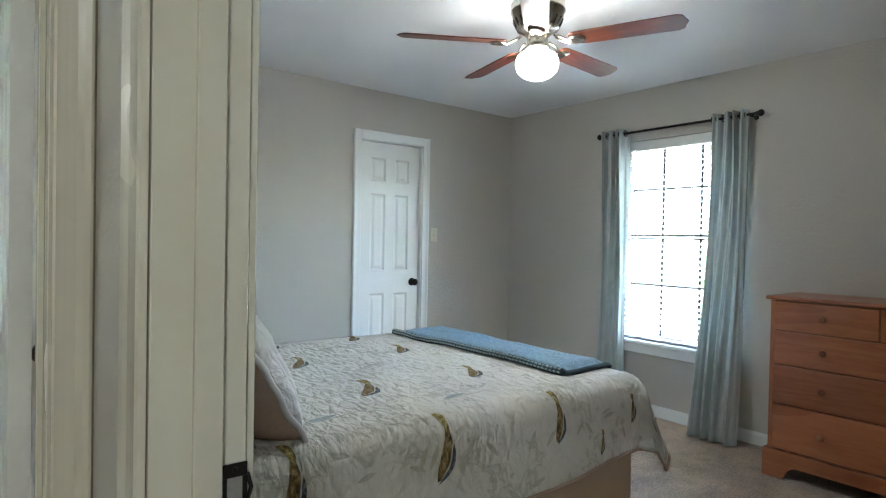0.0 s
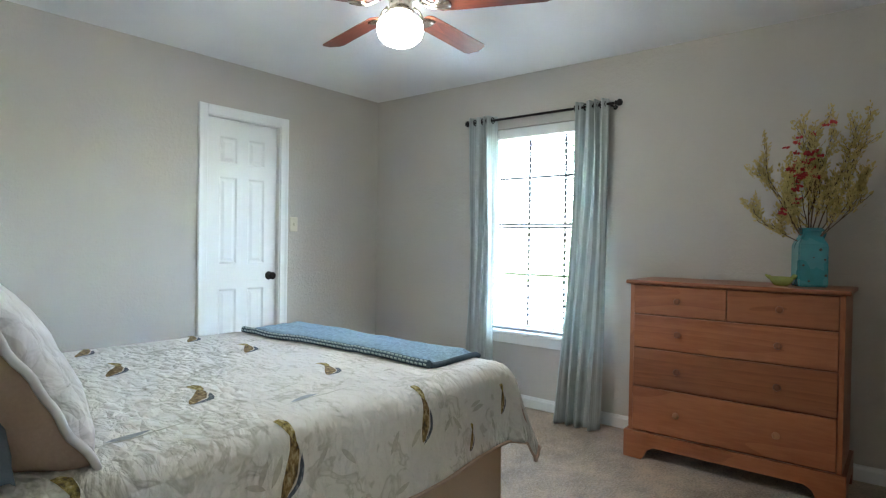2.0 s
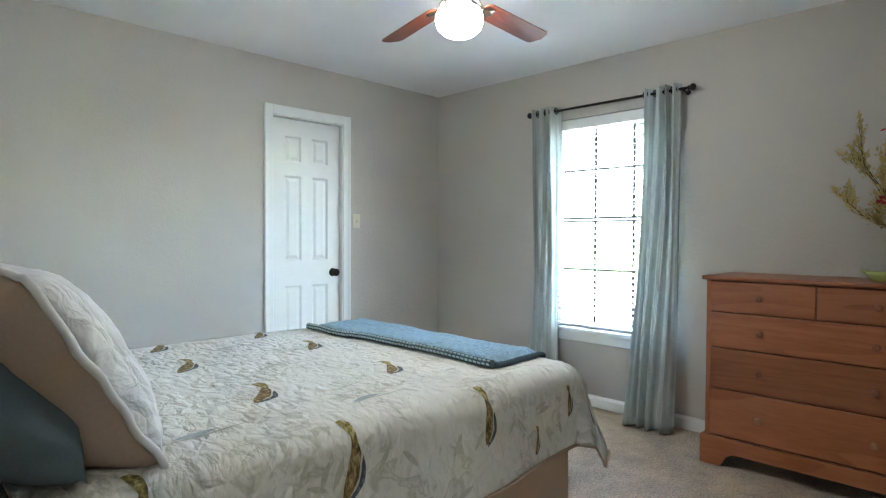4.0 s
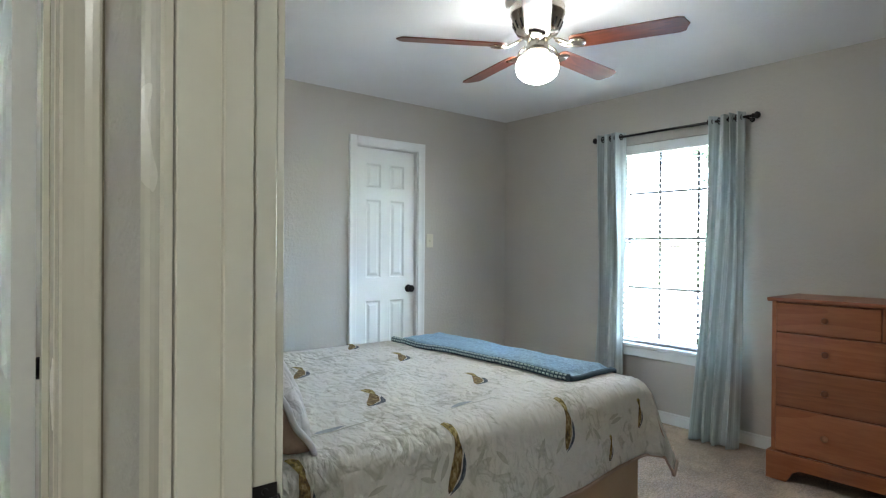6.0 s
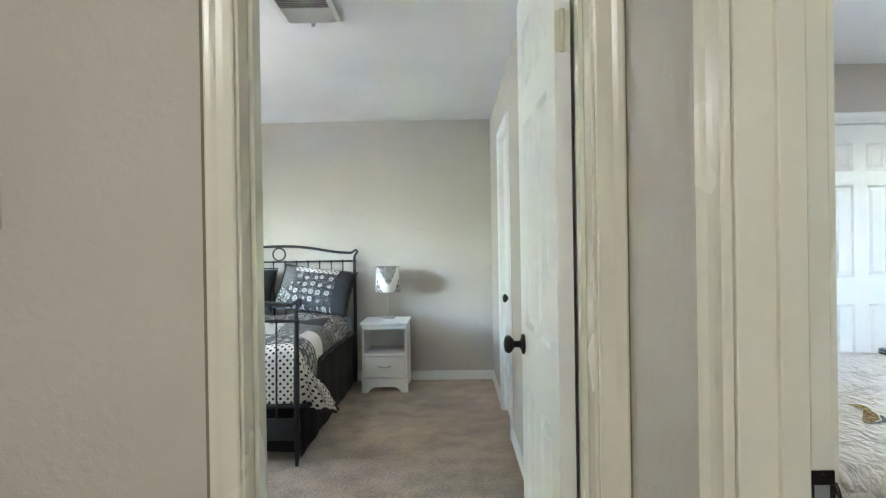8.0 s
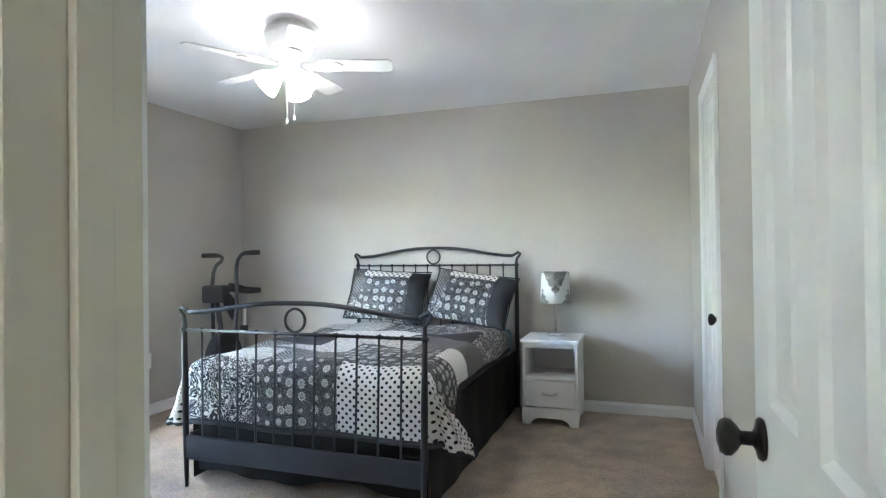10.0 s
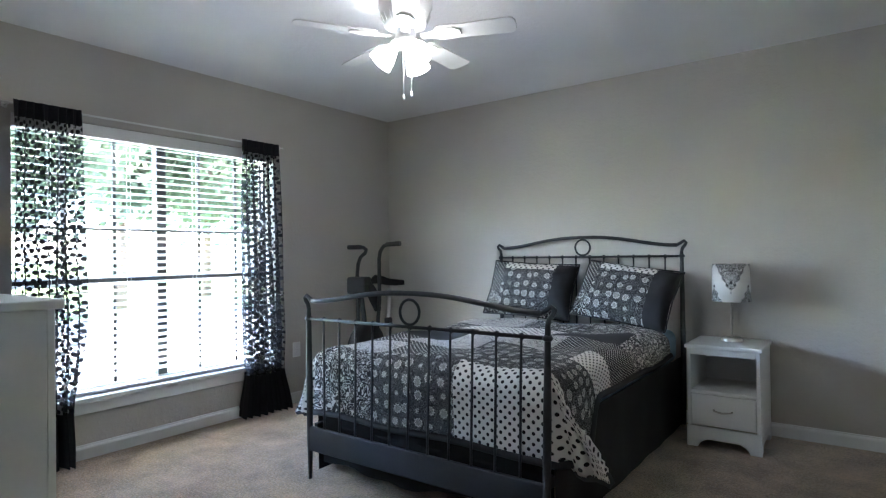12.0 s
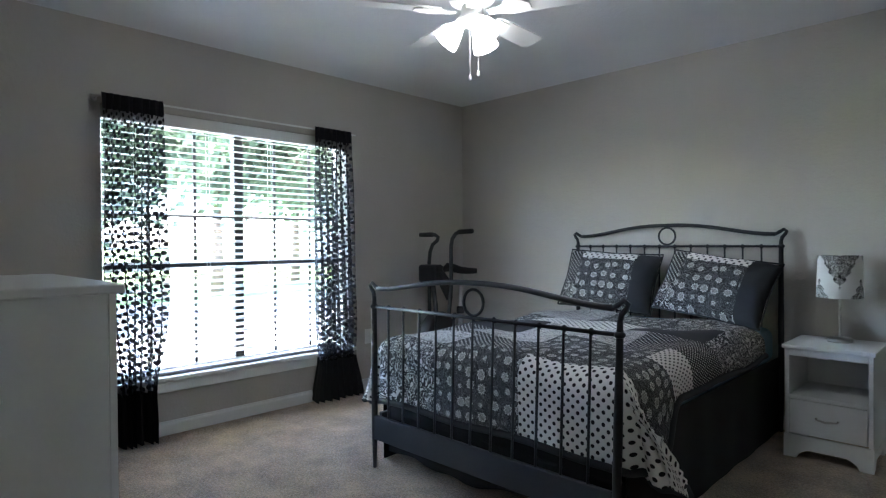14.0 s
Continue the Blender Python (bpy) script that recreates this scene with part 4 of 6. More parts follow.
for k in range(3):
    a = 100 + 120 * k
    tilt = pose(0, 0, -0.235, 0, 0, a) @ pose(0.052, 0, 0, 0, -42, 0)
    sh = part("lamp_shade", lathe(B(), [(0.018, 0.0), (0.026, -0.012), (0.040, -0.040), (0.052, -0.070), (0.060, -0.100), (0.062, -0.112), (0.040, -0.118), (0.005, -0.120)], tilt, 24), M_BOWL, fan2, "lit frosted glass bell shade")
    part("fitter", lathe(B(), [(0.026, 0.012), (0.028, 0.0), (0.027, -0.016), (0.022, -0.017)], tilt, 20), M_PLASTIC, sh)
for dx, dy, zz in ((-0.045, 0.035, -0.47), (-0.02, 0.065, -0.45)):
    ch = B()
    for i in range(40):
        z = -0.24 + (zz + 0.26) * i / 39
        lathe(ch, [(0.0003, z - 0.0024), (0.0019, z), (0.0003, z + 0.0024)], pose(dx, dy, 0), 6)
    c = part("pull_chain", ch, M_PLASTIC, fan2)
    part("pull_knob", lathe(B(), [(0.002, zz + 0.016), (0.005, zz + 0.009), (0.007, zz - 0.003), (0.005, zz - 0.010), (0.001, zz - 0.012)], pose(dx, dy, 0), 14), M_PLASTIC, c)


# ---------------------------------------------------------------- soft goods
def over_edge(s, half, r):
    """Cloth run over a rounded edge: s metres from the middle gives how far out and how far down."""
    a = abs(s)
    flat = half - r
    if a <= flat:
        o, d = a, 0.0
    elif a <= flat + r * math.pi / 2:
        t = (a - flat) / r
        o, d = flat + r * math.sin(t), r * (1 - math.cos(t))
    else:
        o, d = half, r + (a - flat - r * math.pi / 2)
    return math.copysign(o, s), d


def wrinkle(x, y, k, seed=0.0):
    return noise.noise(Vector((x * k, y * k, seed)))


def pillow(bm, w, h, t, seed=0.0, mats=None, nu=26, nv=22, back=1.0):
    """A stuffed pillow standing in the x, z plane, front towards -y, its foot at z = 0."""
    uvl = bm.loops.layers.uv.verify()
    for side in (-1, 1):
        g = []
        for i in range(nu + 1):
            row = []
            for j in range(nv + 1):
                a, b = -1 + 2 * i / nu, -1 + 2 * j / nv
                k = max(0.0, (1 - abs(a) ** 3.2)) ** 0.55 * max(0.0, (1 - abs(b) ** 3.2)) ** 0.55
                px = a * w / 2 * (1 - 0.06 * (1 - abs(b)) * abs(a))
                pz = h / 2 + b * h / 2 * (1 - 0.06 * (1 - abs(a)) * abs(b))
                row.append(bm.verts.new((px, side * t / 2 * (back if side > 0 else 2 - back) * k * (1 + 0.10 * wrinkle(a, b, 2.2, seed + side)) + 0.006 * wrinkle(a, b, 7, seed), pz)))
            g.append(row)
        for i in range(nu):
            for j in range(nv):
                q = (g[i][j], g[i + 1][j], g[i + 1][j + 1], g[i][j + 1])
                fc = bm.faces.new(q if side < 0 else q[::-1])
                fc.smooth = True
                for lp in fc.loops:
                    lp[uvl].uv = (lp.vert.co.x, lp.vert.co.z)
                if mats:
                    fc.material_index = mats((i + 0.5) / nu, (j + 0.5) / nv, side)
    bmesh.ops.remove_doubles(bm, verts=bm.verts, dist=1e-4)
    return bm


# ---------------------------------------------------------------- first bedroom: bed with bird quilt
BX0, BX1, BY0, BY1, BTOP = 0.93, 3.03, 1.90, 3.56, 0.635
BMID, BHALF = (BY0 + BY1) / 2, (BY1 - BY0) / 2
bed1 = thing("bed", "queen bed box spring and mattress with a tan bed skirt", "bed", pose((BX0 + BX1) / 2, BMID, 0))
hx, hy = (BX1 - BX0) / 2, BHALF
part("box_spring", box(B(), -hx + 0.05, hx - 0.06, -hy + 0.06, hy - 0.06, 0.12, 0.34, 0.02, 2), M_TAN, bed1)
part("mattress", box(B(), -hx + 0.04, hx - 0.05, -hy + 0.05, hy - 0.05, 0.34, BTOP - 0.02, 0.05, 4), M_WHITE, bed1)


def skirt_run(p, q, z0, z1, n, seed, amp=0.008, nrm=(0, -1), uneven=0.0):
    p, q = Vector(p), Vector(q)

    def f(u, v):
        o = amp * (0.4 + 0.6 * v) * math.sin(2 * math.pi * n * u + seed) + 0.006 * wrinkle(u * 5, v, 2, seed)
        c = p.lerp(q, u)
        return Vector((c.x + nrm[0] * o, c.y + nrm[1] * o, z1 + (z0 - z1) * v + uneven * v * max(0.0, noise.noise(Vector((u * 3.1, seed, 0.4))) + 0.3)))
    L = (q - p).length
    return sheet(B(), f, steps(0, 1, int(n * 10)), steps(0, 1, 8), (L, z1 - z0))


part("bed_skirt", skirt_run((-hx + 0.04, -hy + 0.035), (hx - 0.05, -hy + 0.035), LOW + 0.005, 0.36, 5, 0.3), M_TANSKIRT, bed1, "tan cotton bed skirt")
part("bed_skirt", skirt_run((hx - 0.05, -hy + 0.035), (hx - 0.05, hy - 0.035), LOW + 0.005, 0.36, 4, 1.3, nrm=(1, 0)), M_TANSKIRT, bed1, "tan cotton bed skirt")
for lx in (-hx + 0.12, hx - 0.14):
    for ly in (-hy + 0.12, hy - 0.12):
        part("leg", tube(B(), [(lx, ly, LOW), (lx, ly, 0.125)], 0.025, 12), M_BLACK, bed1)

QD = 0.37   # how far the quilt hangs down


def quilt_at(u, v, lift=0.0):
    """The bird quilt: u along the bed from its head, v across from its middle, both in metres of cloth."""
    o, d = over_edge(v, BHALF, 0.085)
    L = BX1 - BX0
    e = u - (L - 0.085)
    if e <= 0:
        x, dd = u, 0.0
    else:
        x0, dd = over_edge(L - 0.085 + e, L, 0.085)
        x = x0
    drop = max(d, dd) + 0.22 * min(d, dd)
    hang = min(1.0, max(0, drop - 0.05) / 0.3)
    n = 0.010 * wrinkle(u, v, 3.1, 2.0) * (1 - hang) + 0.004 * wrinkle(u, v, 13, 4.0)
    side = hang * (0.030 * math.sin(u * 5.2 + 0.6) * (abs(d) > 0.05) + 0.03)
    if d > 0.03 and dd > 0.03:
        side += 0.05 * hang
    sy = math.copysign(1, v)
    y = o + sy * (side if d > 0.03 else 0)
    x = x + (hang * (0.03 + 0.02 * math.sin(v * 6)) if dd > 0.03 else 0)
    z = BTOP + 0.02 - drop + n + (lift if drop < 0.05 else 0)
    return Vector((BX0 + x + (lift if dd > 0.05 else 0), BMID + y + (sy * lift if d > 0.05 else 0), max(0.05, z)))


quilt = thing("quilt", "cream quilted bedspread printed with birds, spread over the bed", "quilt")
qlen, qhalf = BX1 - BX0 + QD - 0.05, BHALF + QD - 0.06
part("quilt_top", sheet(B(), lambda u, v: quilt_at(u, v), steps(0.15, qlen, 96), steps(-qhalf, qhalf, 110)), [M_QUILT, M_TAN], quilt, solid=0.012, lining=1)
hemline = [quilt_at(u, -qhalf, 0.004) for u in steps(0.15, qlen, 60)] + [quilt_at(qlen, v, 0.004) for v in steps(-qhalf, qhalf, 60)]
part("binding", tube(B(), hemline, 0.007, 6), M_TAN, quilt, "tan binding along the hem")

def feathers(name, stops):
    m, bs = blank(name, 0.9)
    tc = m.node_tree.nodes.new("ShaderNodeTexCoord")
    mp = node(m, "ShaderNodeMapping")
    mp.inputs["Scale"].default_value = (1.0, 1.0, 0.5)
    n = node(m, "ShaderNodeTexNoise", Scale=70.0, Detail=3.0, Roughness=0.65)
    link(m, tc.outputs["Object"], mp.inputs[0]), link(m, mp.outputs[0], n.inputs["Vector"])
    link(m, ramp(m, n.outputs["Fac"], stops).outputs[0], bs.inputs["Base Color"])
    return m


M_BIRD_OCHRE = feathers("printed_ochre_feathers", [(0.34, (0.09, 0.07, 0.03)), (0.50, (0.33, 0.26, 0.07)), (0.66, (0.56, 0.50, 0.30))])
M_BIRD_BROWN = feathers("printed_rust_breast", [(0.36, (0.06, 0.045, 0.025)), (0.50, (0.22, 0.14, 0.045)), (0.66, (0.46, 0.37, 0.20))])
M_BIRD_BLUE = feathers("printed_slate_wing", [(0.30, (0.03, 0.035, 0.045)), (0.52, (0.09, 0.11, 0.14)), (0.68, (0.35, 0.36, 0.36))])
M_BIRD_PALE = feathers("printed_pale_belly", [(0.30, (0.45, 0.40, 0.30)), (0.6, (0.66, 0.61, 0.52))])
M_SPRIG = surface("printed_grey_foliage", (0.54, 0.525, 0.45), 0.9, fine=90, coarse=20, vary=0.2, bump=0.2)
M_SPRIG_BLUE = surface("printed_blue_branch", (0.40, 0.44, 0.46), 0.9, fine=90, coarse=20, vary=0.3, bump=0.2)


def printed(name, outline, u, v, turn, size, material, lift, label):
    """A printed shape that lies on the quilt, subdivided so that it follows the cloth."""
    ca, sa = math.cos(radians(turn)), math.sin(radians(turn))
    n = len(outline)
    top, low = outline[: n // 2 + 1], [outline[0]] + outline[: n // 2 - 1: -1]
    bm = B()
    uvl = bm.loops.layers.uv.verify()

    def along(line, t):
        s = t * (len(line) - 1)
        i = min(int(s), len(line) - 2)
        f = s - i
        return (line[i][0] * (1 - f) + line[i + 1][0] * f, line[i][1] * (1 - f) + line[i + 1][1] * f)
    rows = []
    for i in range(15):
        a, b = along(top, i / 14), along(low, i / 14)
        row = []
        for j in range(5):
            p = (a[0] + (b[0] - a[0]) * j / 4, a[1] + (b[1] - a[1]) * j / 4)
            p = (p[0], p[1] * 1.08 - 0.42 * p[0] * p[0] + 0.03) if "bird" in name else p
            q = (p[0] * ca - p[1] * sa, p[0] * sa + p[1] * ca)
            row.append(bm.verts.new(quilt_at(u + q[0] * size, v + q[1] * size, lift)))
        rows.append(row)
    for r0, r1 in zip(rows, rows[1:]):
        for j in range(4):
            bm.faces.new((r0[j], r1[j], r1[j + 1], r0[j + 1])).smooth = True
    return part(name, bm, material, quilt, label)


BODY = [(-0.46, 0.05), (-0.25, 0.07), (-0.02, 0.11), (0.20, 0.12), (0.36, 0.08), (0.46, 0.01), (0.50, -0.05), (0.42, -0.10), (0.25, -0.14), (0.02, -0.13), (-0.20, -0.08), (-0.38, -0.02)]
WING = [(-0.16, 0.11), (0.05, 0.16), (0.25, 0.17), (0.42, 0.10), (0.54, -0.02), (0.44, 0.0), (0.30, 0.075), (0.12, 0.09), (-0.02, 0.08)]
BELLY = [(-0.20, 0.07), (0.0, 0.11), (0.20, 0.12), (0.36, 0.07), (0.44, 0.0), (0.34, 0.02), (0.18, 0.065), (0.02, 0.06)]
TAIL = [(-0.30, 0.05), (-0.44, 0.10), (-0.62, 0.13), (-0.70, 0.06), (-0.60, 0.01), (-0.66, -0.06), (-0.48, -0.04), (-0.36, -0.01)]
LEAF = [(-0.5, 0.0), (-0.3, 0.10), (0.0, 0.15), (0.3, 0.10), (0.5, 0.0), (0.3, -0.06), (0.0, -0.10), (-0.3, -0.07)]
STEM = [(-0.8, 0.0), (-0.3, 0.03), (0.2, 0.02), (0.8, 0.015), (0.2, -0.015), (-0.3, -0.02)]


def bird(u, v, turn, size):
    printed("bird_print", BODY, u, v, turn, size, M_BIRD_BROWN, 0.0028, "brown and ochre bird print")
    printed("bird_print", TAIL, u, v, turn, size, M_BIRD_OCHRE, 0.0032, "ochre tail of a bird print")
    printed("bird_print", BELLY, u, v, turn, size, M_BIRD_PALE, 0.0036, "pale belly of a bird print")
    printed("bird_print", WING, u, v, turn, size, M_BIRD_BLUE, 0.0040, "slate wing of a bird print")


BIRDS = [(0.91, -0.91, -96, 0.20), (1.48, -0.90, -98, 0.175), (0.36, -0.89, -96, 0.19), (1.76, -1.05, -100, 0.09), (2.00, -0.95, -85, 0.11), (0.88, -0.37, -118, 0.22), (0.85, 0.21, -115, 0.21), (1.43, -0.37, -120, 0.20),
         (1.44, 0.23, -115, 0.20), (0.45, 0.52, -115, 0.2), (0.90, 0.68, -115, 0.2), (1.40, 0.68, -115, 0.19)]
for bu, bv, bt, bs in BIRDS:
    bird(bu, bv, bt, bs)
rng = random.Random(5)
SPRIGS = [(0.61, -0.62, 5, 0.20, M_SPRIG_BLUE), (1.15, -0.65, 3, 0.20, M_SPRIG_BLUE), (1.15, -0.04, 8, 0.18, M_SPRIG), (1.20, 0.50, 4, 0.18, M_SPRIG), (0.60, 0.62, 6, 0.2, M_SPRIG_BLUE)]
for su, sv, st, ss, sm in SPRIGS:
    printed("branch_print", STEM, su, sv, st, ss, M_SPRIG, 0.0026, "grey branch print")
    printed("leaf_print", LEAF, su - 0.05, sv + 0.012, st + 4, ss * 0.62, sm, 0.0030, "blue-grey leaf print")
for i in range(46):
    u, v = rng.uniform(0.5, 2.25), (rng.uniform(-1.16, -0.90) if i % 2 else rng.uniform(-0.75, 0.8))
    printed("leaf_print", LEAF, u, v, rng.uniform(0, 360), rng.uniform(0.05, 0.095) if i % 2 else rng.uniform(0.035, 0.07), M_SPRIG, 0.0018 + 0.00002 * i, "faint grey-green leaf print")

# knitted throw across the foot of the bed
throw = thing("throw_blanket", "folded blue cotton knit throw laid across the foot of the bed", "blanket")


def throw_at(s, t, lift=0.0):
    u = 1.72 + 0.34 * s + 0.02 * math.sin(3 * t)
    p = quilt_at(u, -0.66 + 1.37 * t, 0.0)
    edge = min(s, 1 - s, t, 1 - t)
    p.z += 0.004 + 0.032 * min(1, edge / 0.05) + 0.005 * wrinkle(s, t, 5, 8) + lift
    return p


part("throw_cloth", sheet(B(), lambda s, t: throw_at(s, t), steps(0, 1, 30), steps(0, 1, 90), (0.34, 1.4)), M_BLUEKNIT, throw)
part("border", tube(B(), [throw_at(0.0, t, 0.014) + Vector((-0.010, 0, 0)) for t in steps(0, 1, 60)], 0.017, 10), M_BLUEDARK, throw, "navy knitted border")
part("border", tube(B(), [throw_at(s, 0.0, 0.008) for s in steps(0, 1, 20)], 0.013, 8), M_BLUEDARK, throw, "navy knitted border")
st = B()
for i in range(56):
    p = throw_at(0.0, (i + 0.5) / 56, 0.010)
    for k in (0, 1):
        tube(st, [p + Vector((-0.0268 + 0.0065 * k, -0.008, 0.003 + 0.013 * k)), p + Vector((-0.0268 + 0.0065 * k, 0.006, 0.005 + 0.013 * k))], 0.0046, 5)
part("border_stitches", st, M_BLUEPALE, throw, "pale stitches along the border", kind="stuff")

# pillows at the head
sham = thing("pillow", "white quilted square sham with a tan back, leaning", "pillow", pose(1.36, 2.40, BTOP + 0.015, 0, 0, 90) @ pose(0, 0, 0, -30, 0, 0))
part("sham_cover", pillow(B(), 0.86, 0.52, 0.31, seed=1.0, back=1.22, mats=lambda a, b, s: 0 if s > 0 else 1), [M_TAN, M_SHAM], sham)
fl = B()
loop = []
for k in range(81):
    q = k / 80 * 4
    i, f = int(q) % 4, q - int(q)
    c = [(-0.43, 0.0), (0.43, 0.0), (0.43, 0.52), (-0.43, 0.52), (-0.43, 0.0)]
    loop.append(Vector((c[i][0] + (c[i + 1][0] - c[i][0]) * f, 0.012 * noise.noise(Vector((k * 0.35, 0.0, 2.0))), c[i][1] + (c[i + 1][1] - c[i][1]) * f)))
part("flange", tube(fl, loop, 0.0095, 8), M_SHAM, sham, "white quilted edge of the sham")
blue = thing("pillow", "slate blue pillow leaning behind the white sham", "pillow", pose(1.195, 2.33, BTOP + 0.04, 0, 0, 90) @ pose(0, 0, 0, -46, 0, 0))
part("pillow_cover", pillow(B(), 0.80, 0.46, 0.24, seed=3.0), M_SLATE, blue)
part("tag", box(B(), -0.365, -0.300, 0.136, 0.142, 0.13, 0.18), M_WHITE, sham, "small white sewn label")


# ---------------------------------------------------------------- first bedroom: dresser
DX0, DX1, DY0, DY1, DH = 4.09, 4.53, 0.77, 1.79, 0.98
dresser = thing("dresser", "orange pine dresser with five drawers and turned knobs", "dresser", pose(DX0, DY0, 0))
dw, dd = DY1 - DY0, DX1 - DX0
part("side_panel", box(B(), 0.012, dd, 0.0, 0.02, 0.10, DH - 0.022, 0.002, 1), M_PINE_X, dresser)
part("side_panel", box(B(), 0.012, dd, dw - 0.02, dw, 0.10, DH - 0.022, 0.002, 1), M_PINE_X, dresser)
part("back_panel", box(B(), dd - 0.012, dd - 0.002, 0.02, dw - 0.02, 0.10, DH - 0.022), M_PINE, dresser)
part("top", box(B(), -0.012, dd, -0.022, dw + 0.022, DH - 0.022, DH, 0.007, 3), M_PINE, dresser)
# case coloured dark so that the drawer gaps look shaded
part("inner_case", box(B(), 0.016, dd - 0.014, 0.0225, dw - 0.0225, 0.118, DH - 0.024), M_KNOB_GAP, dresser)
part("stile", box(B(), 0.010, 0.032, 0.0, 0.022, 0.10, DH - 0.022, 0.001, 1), M_PINE_X, dresser)
part("stile", box(B(), 0.010, 0.032, dw - 0.022, dw, 0.10, DH - 0.022, 0.001, 1), M_PINE_X, dresser)
# bracket base with a cut-out arch
arch = [(-0.018, LOW), (-0.018, 0.118), (dw + 0.018, 0.118), (dw + 0.018, LOW), (dw - 0.085, LOW), (dw - 0.10, -0.012), (dw - 0.115, 0.020), (dw - 0.15, 0.042), (0.15, 0.042), (0.115, 0.020), (0.10, -0.012), (0.085, LOW)]
part("base_front", prism(B(), arch, Matrix(((0, 0, 1, -0.012), (1, 0, 0, 0), (0, 1, 0, 0), (0, 0, 0, 1))), 0.022), M_PINE, dresser)
sarch = [(0.0, LOW), (0.0, 0.118), (dd, 0.118), (dd, LOW), (dd - 0.08, LOW), (dd - 0.11, 0.03), (0.12, 0.03), (0.09, LOW)]
for yy in (-0.018, dw):
    part("base_side", prism(B(), sarch, Matrix(((1, 0, 0, 0.010), (0, 0, 1, yy), (0, 1, 0, 0), (0, 0, 0, 1))), 0.018), M_PINE_X, dresser)
for ya, yb, za, zb, pale in ((0.024, dw * 0.5 - 0.002, 0.791, 0.953, 0), (dw * 0.5 + 0.002, dw - 0.024, 0.791, 0.953, 0), (0.024, dw - 0.024, 0.601, 0.784, 0), (0.024, dw - 0.024, 0.381, 0.593, 0), (0.024, dw - 0.024, 0.126, 0.373, 1)):
    dr = part("drawer", box(B(), 0.004, 0.030, ya, yb, za, zb, 0.004, 2), M_PINE, dresser)
    for fy in ([0.5] if yb - ya < 0.6 else [0.253, 0.747]):
        yk, zk = ya + (yb - ya) * fy, (za + zb) / 2
        part("knob", lathe(B(), [(0.010, 0.0), (0.009, 0.008), (0.015, 0.014), (0.018, 0.020), (0.015, 0.026), (0.005, 0.028)], pose(0.004, yk, zk, 0, -90, 0), 16), M_KNOBPALE if pale else M_KNOB_GAP, dr, "small pale turned wooden knob" if pale else "turned wooden knob")

# square turquoise bottle vase with dry branches
vase = thing("vase", "distressed turquoise square bottle vase on the dresser", "vase", pose(4.33, 0.945, DH, 0, 0, 22))
vb = B()
rings = [(0.064, 0.0), (0.067, 0.006), (0.067, 0.212), (0.062, 0.225), (0.048, 0.250), (0.042, 0.262), (0.041, 0.285), (0.046, 0.292), (0.046, 0.300), (0.037, 0.300), (0.035, 0.260)]
vr = []
for r, z in rings:
    vr.append([vb.verts.new(((1 if q in (0, 3) else -1) * r + 0, (1 if q < 2 else -1) * r, z)) for q in range(4)])
for a, b in zip(vr, vr[1:]):
    for k in range(4):
        vb.faces.new((a[k], a[(k + 1) % 4], b[(k + 1) % 4], b[k]))
vb.faces.new(vr[0])
bmesh.ops.bevel(vb, geom=[e for e in vb.edges], offset=0.006, segments=2, affect="EDGES")
part("body", vb, M_TURQ, vase)
part("handle", tube(B(), [(0, -0.036, 0.288), (0, -0.060, 0.290), (0, -0.068, 0.272), (0, -0.058, 0.246)], 0.006, 8), M_TURQ, vase)
for i, (cy, cz, s) in enumerate(((-0.03, 0.19, 0.008), (0.045, 0.11, 0.006), (-0.055, 0.06, 0.007), (0.02, 0.03, 0.006), (0.0, 0.15, 0.004), (-0.05, 0.14, 0.006))):
    part("glaze_chip", lathe(B(), [(s, 0.0), (s * 0.8, 0.001)], pose(-0.0672, cy, cz, 0, -90, 0) @ pose(0, 0, 0, 0, 0, 0), 7), M_RUST, vase)

bouquet = thing("dried_branches", "spray of dried yellow branches with coral blossoms in a vase", "dried flowers", pose(4.33, 0.945, DH + 0.20))
rb = random.Random(11)
tw, yl, rd = B(), B(), B()


def leaf_blade(bm, p, d, size, w):
    d = d.normalized()
    s = d.cross(Vector((rb.uniform(-1, 1), rb.uniform(-1, 1), rb.uniform(-1, 1)))).normalized()
    n = d.cross(s)
    a, b, c, e = p, p + d * size * 0.5 + s * w + n * w * 0.4, p + d * size, p + d * size * 0.5 - s * w + n * w * 0.4
    vs = [bm.verts.new(q) for q in (a, b, c, e)]
    bm.faces.new((vs[0], vs[1], vs[2])), bm.faces.new((vs[0], vs[2], vs[3]))


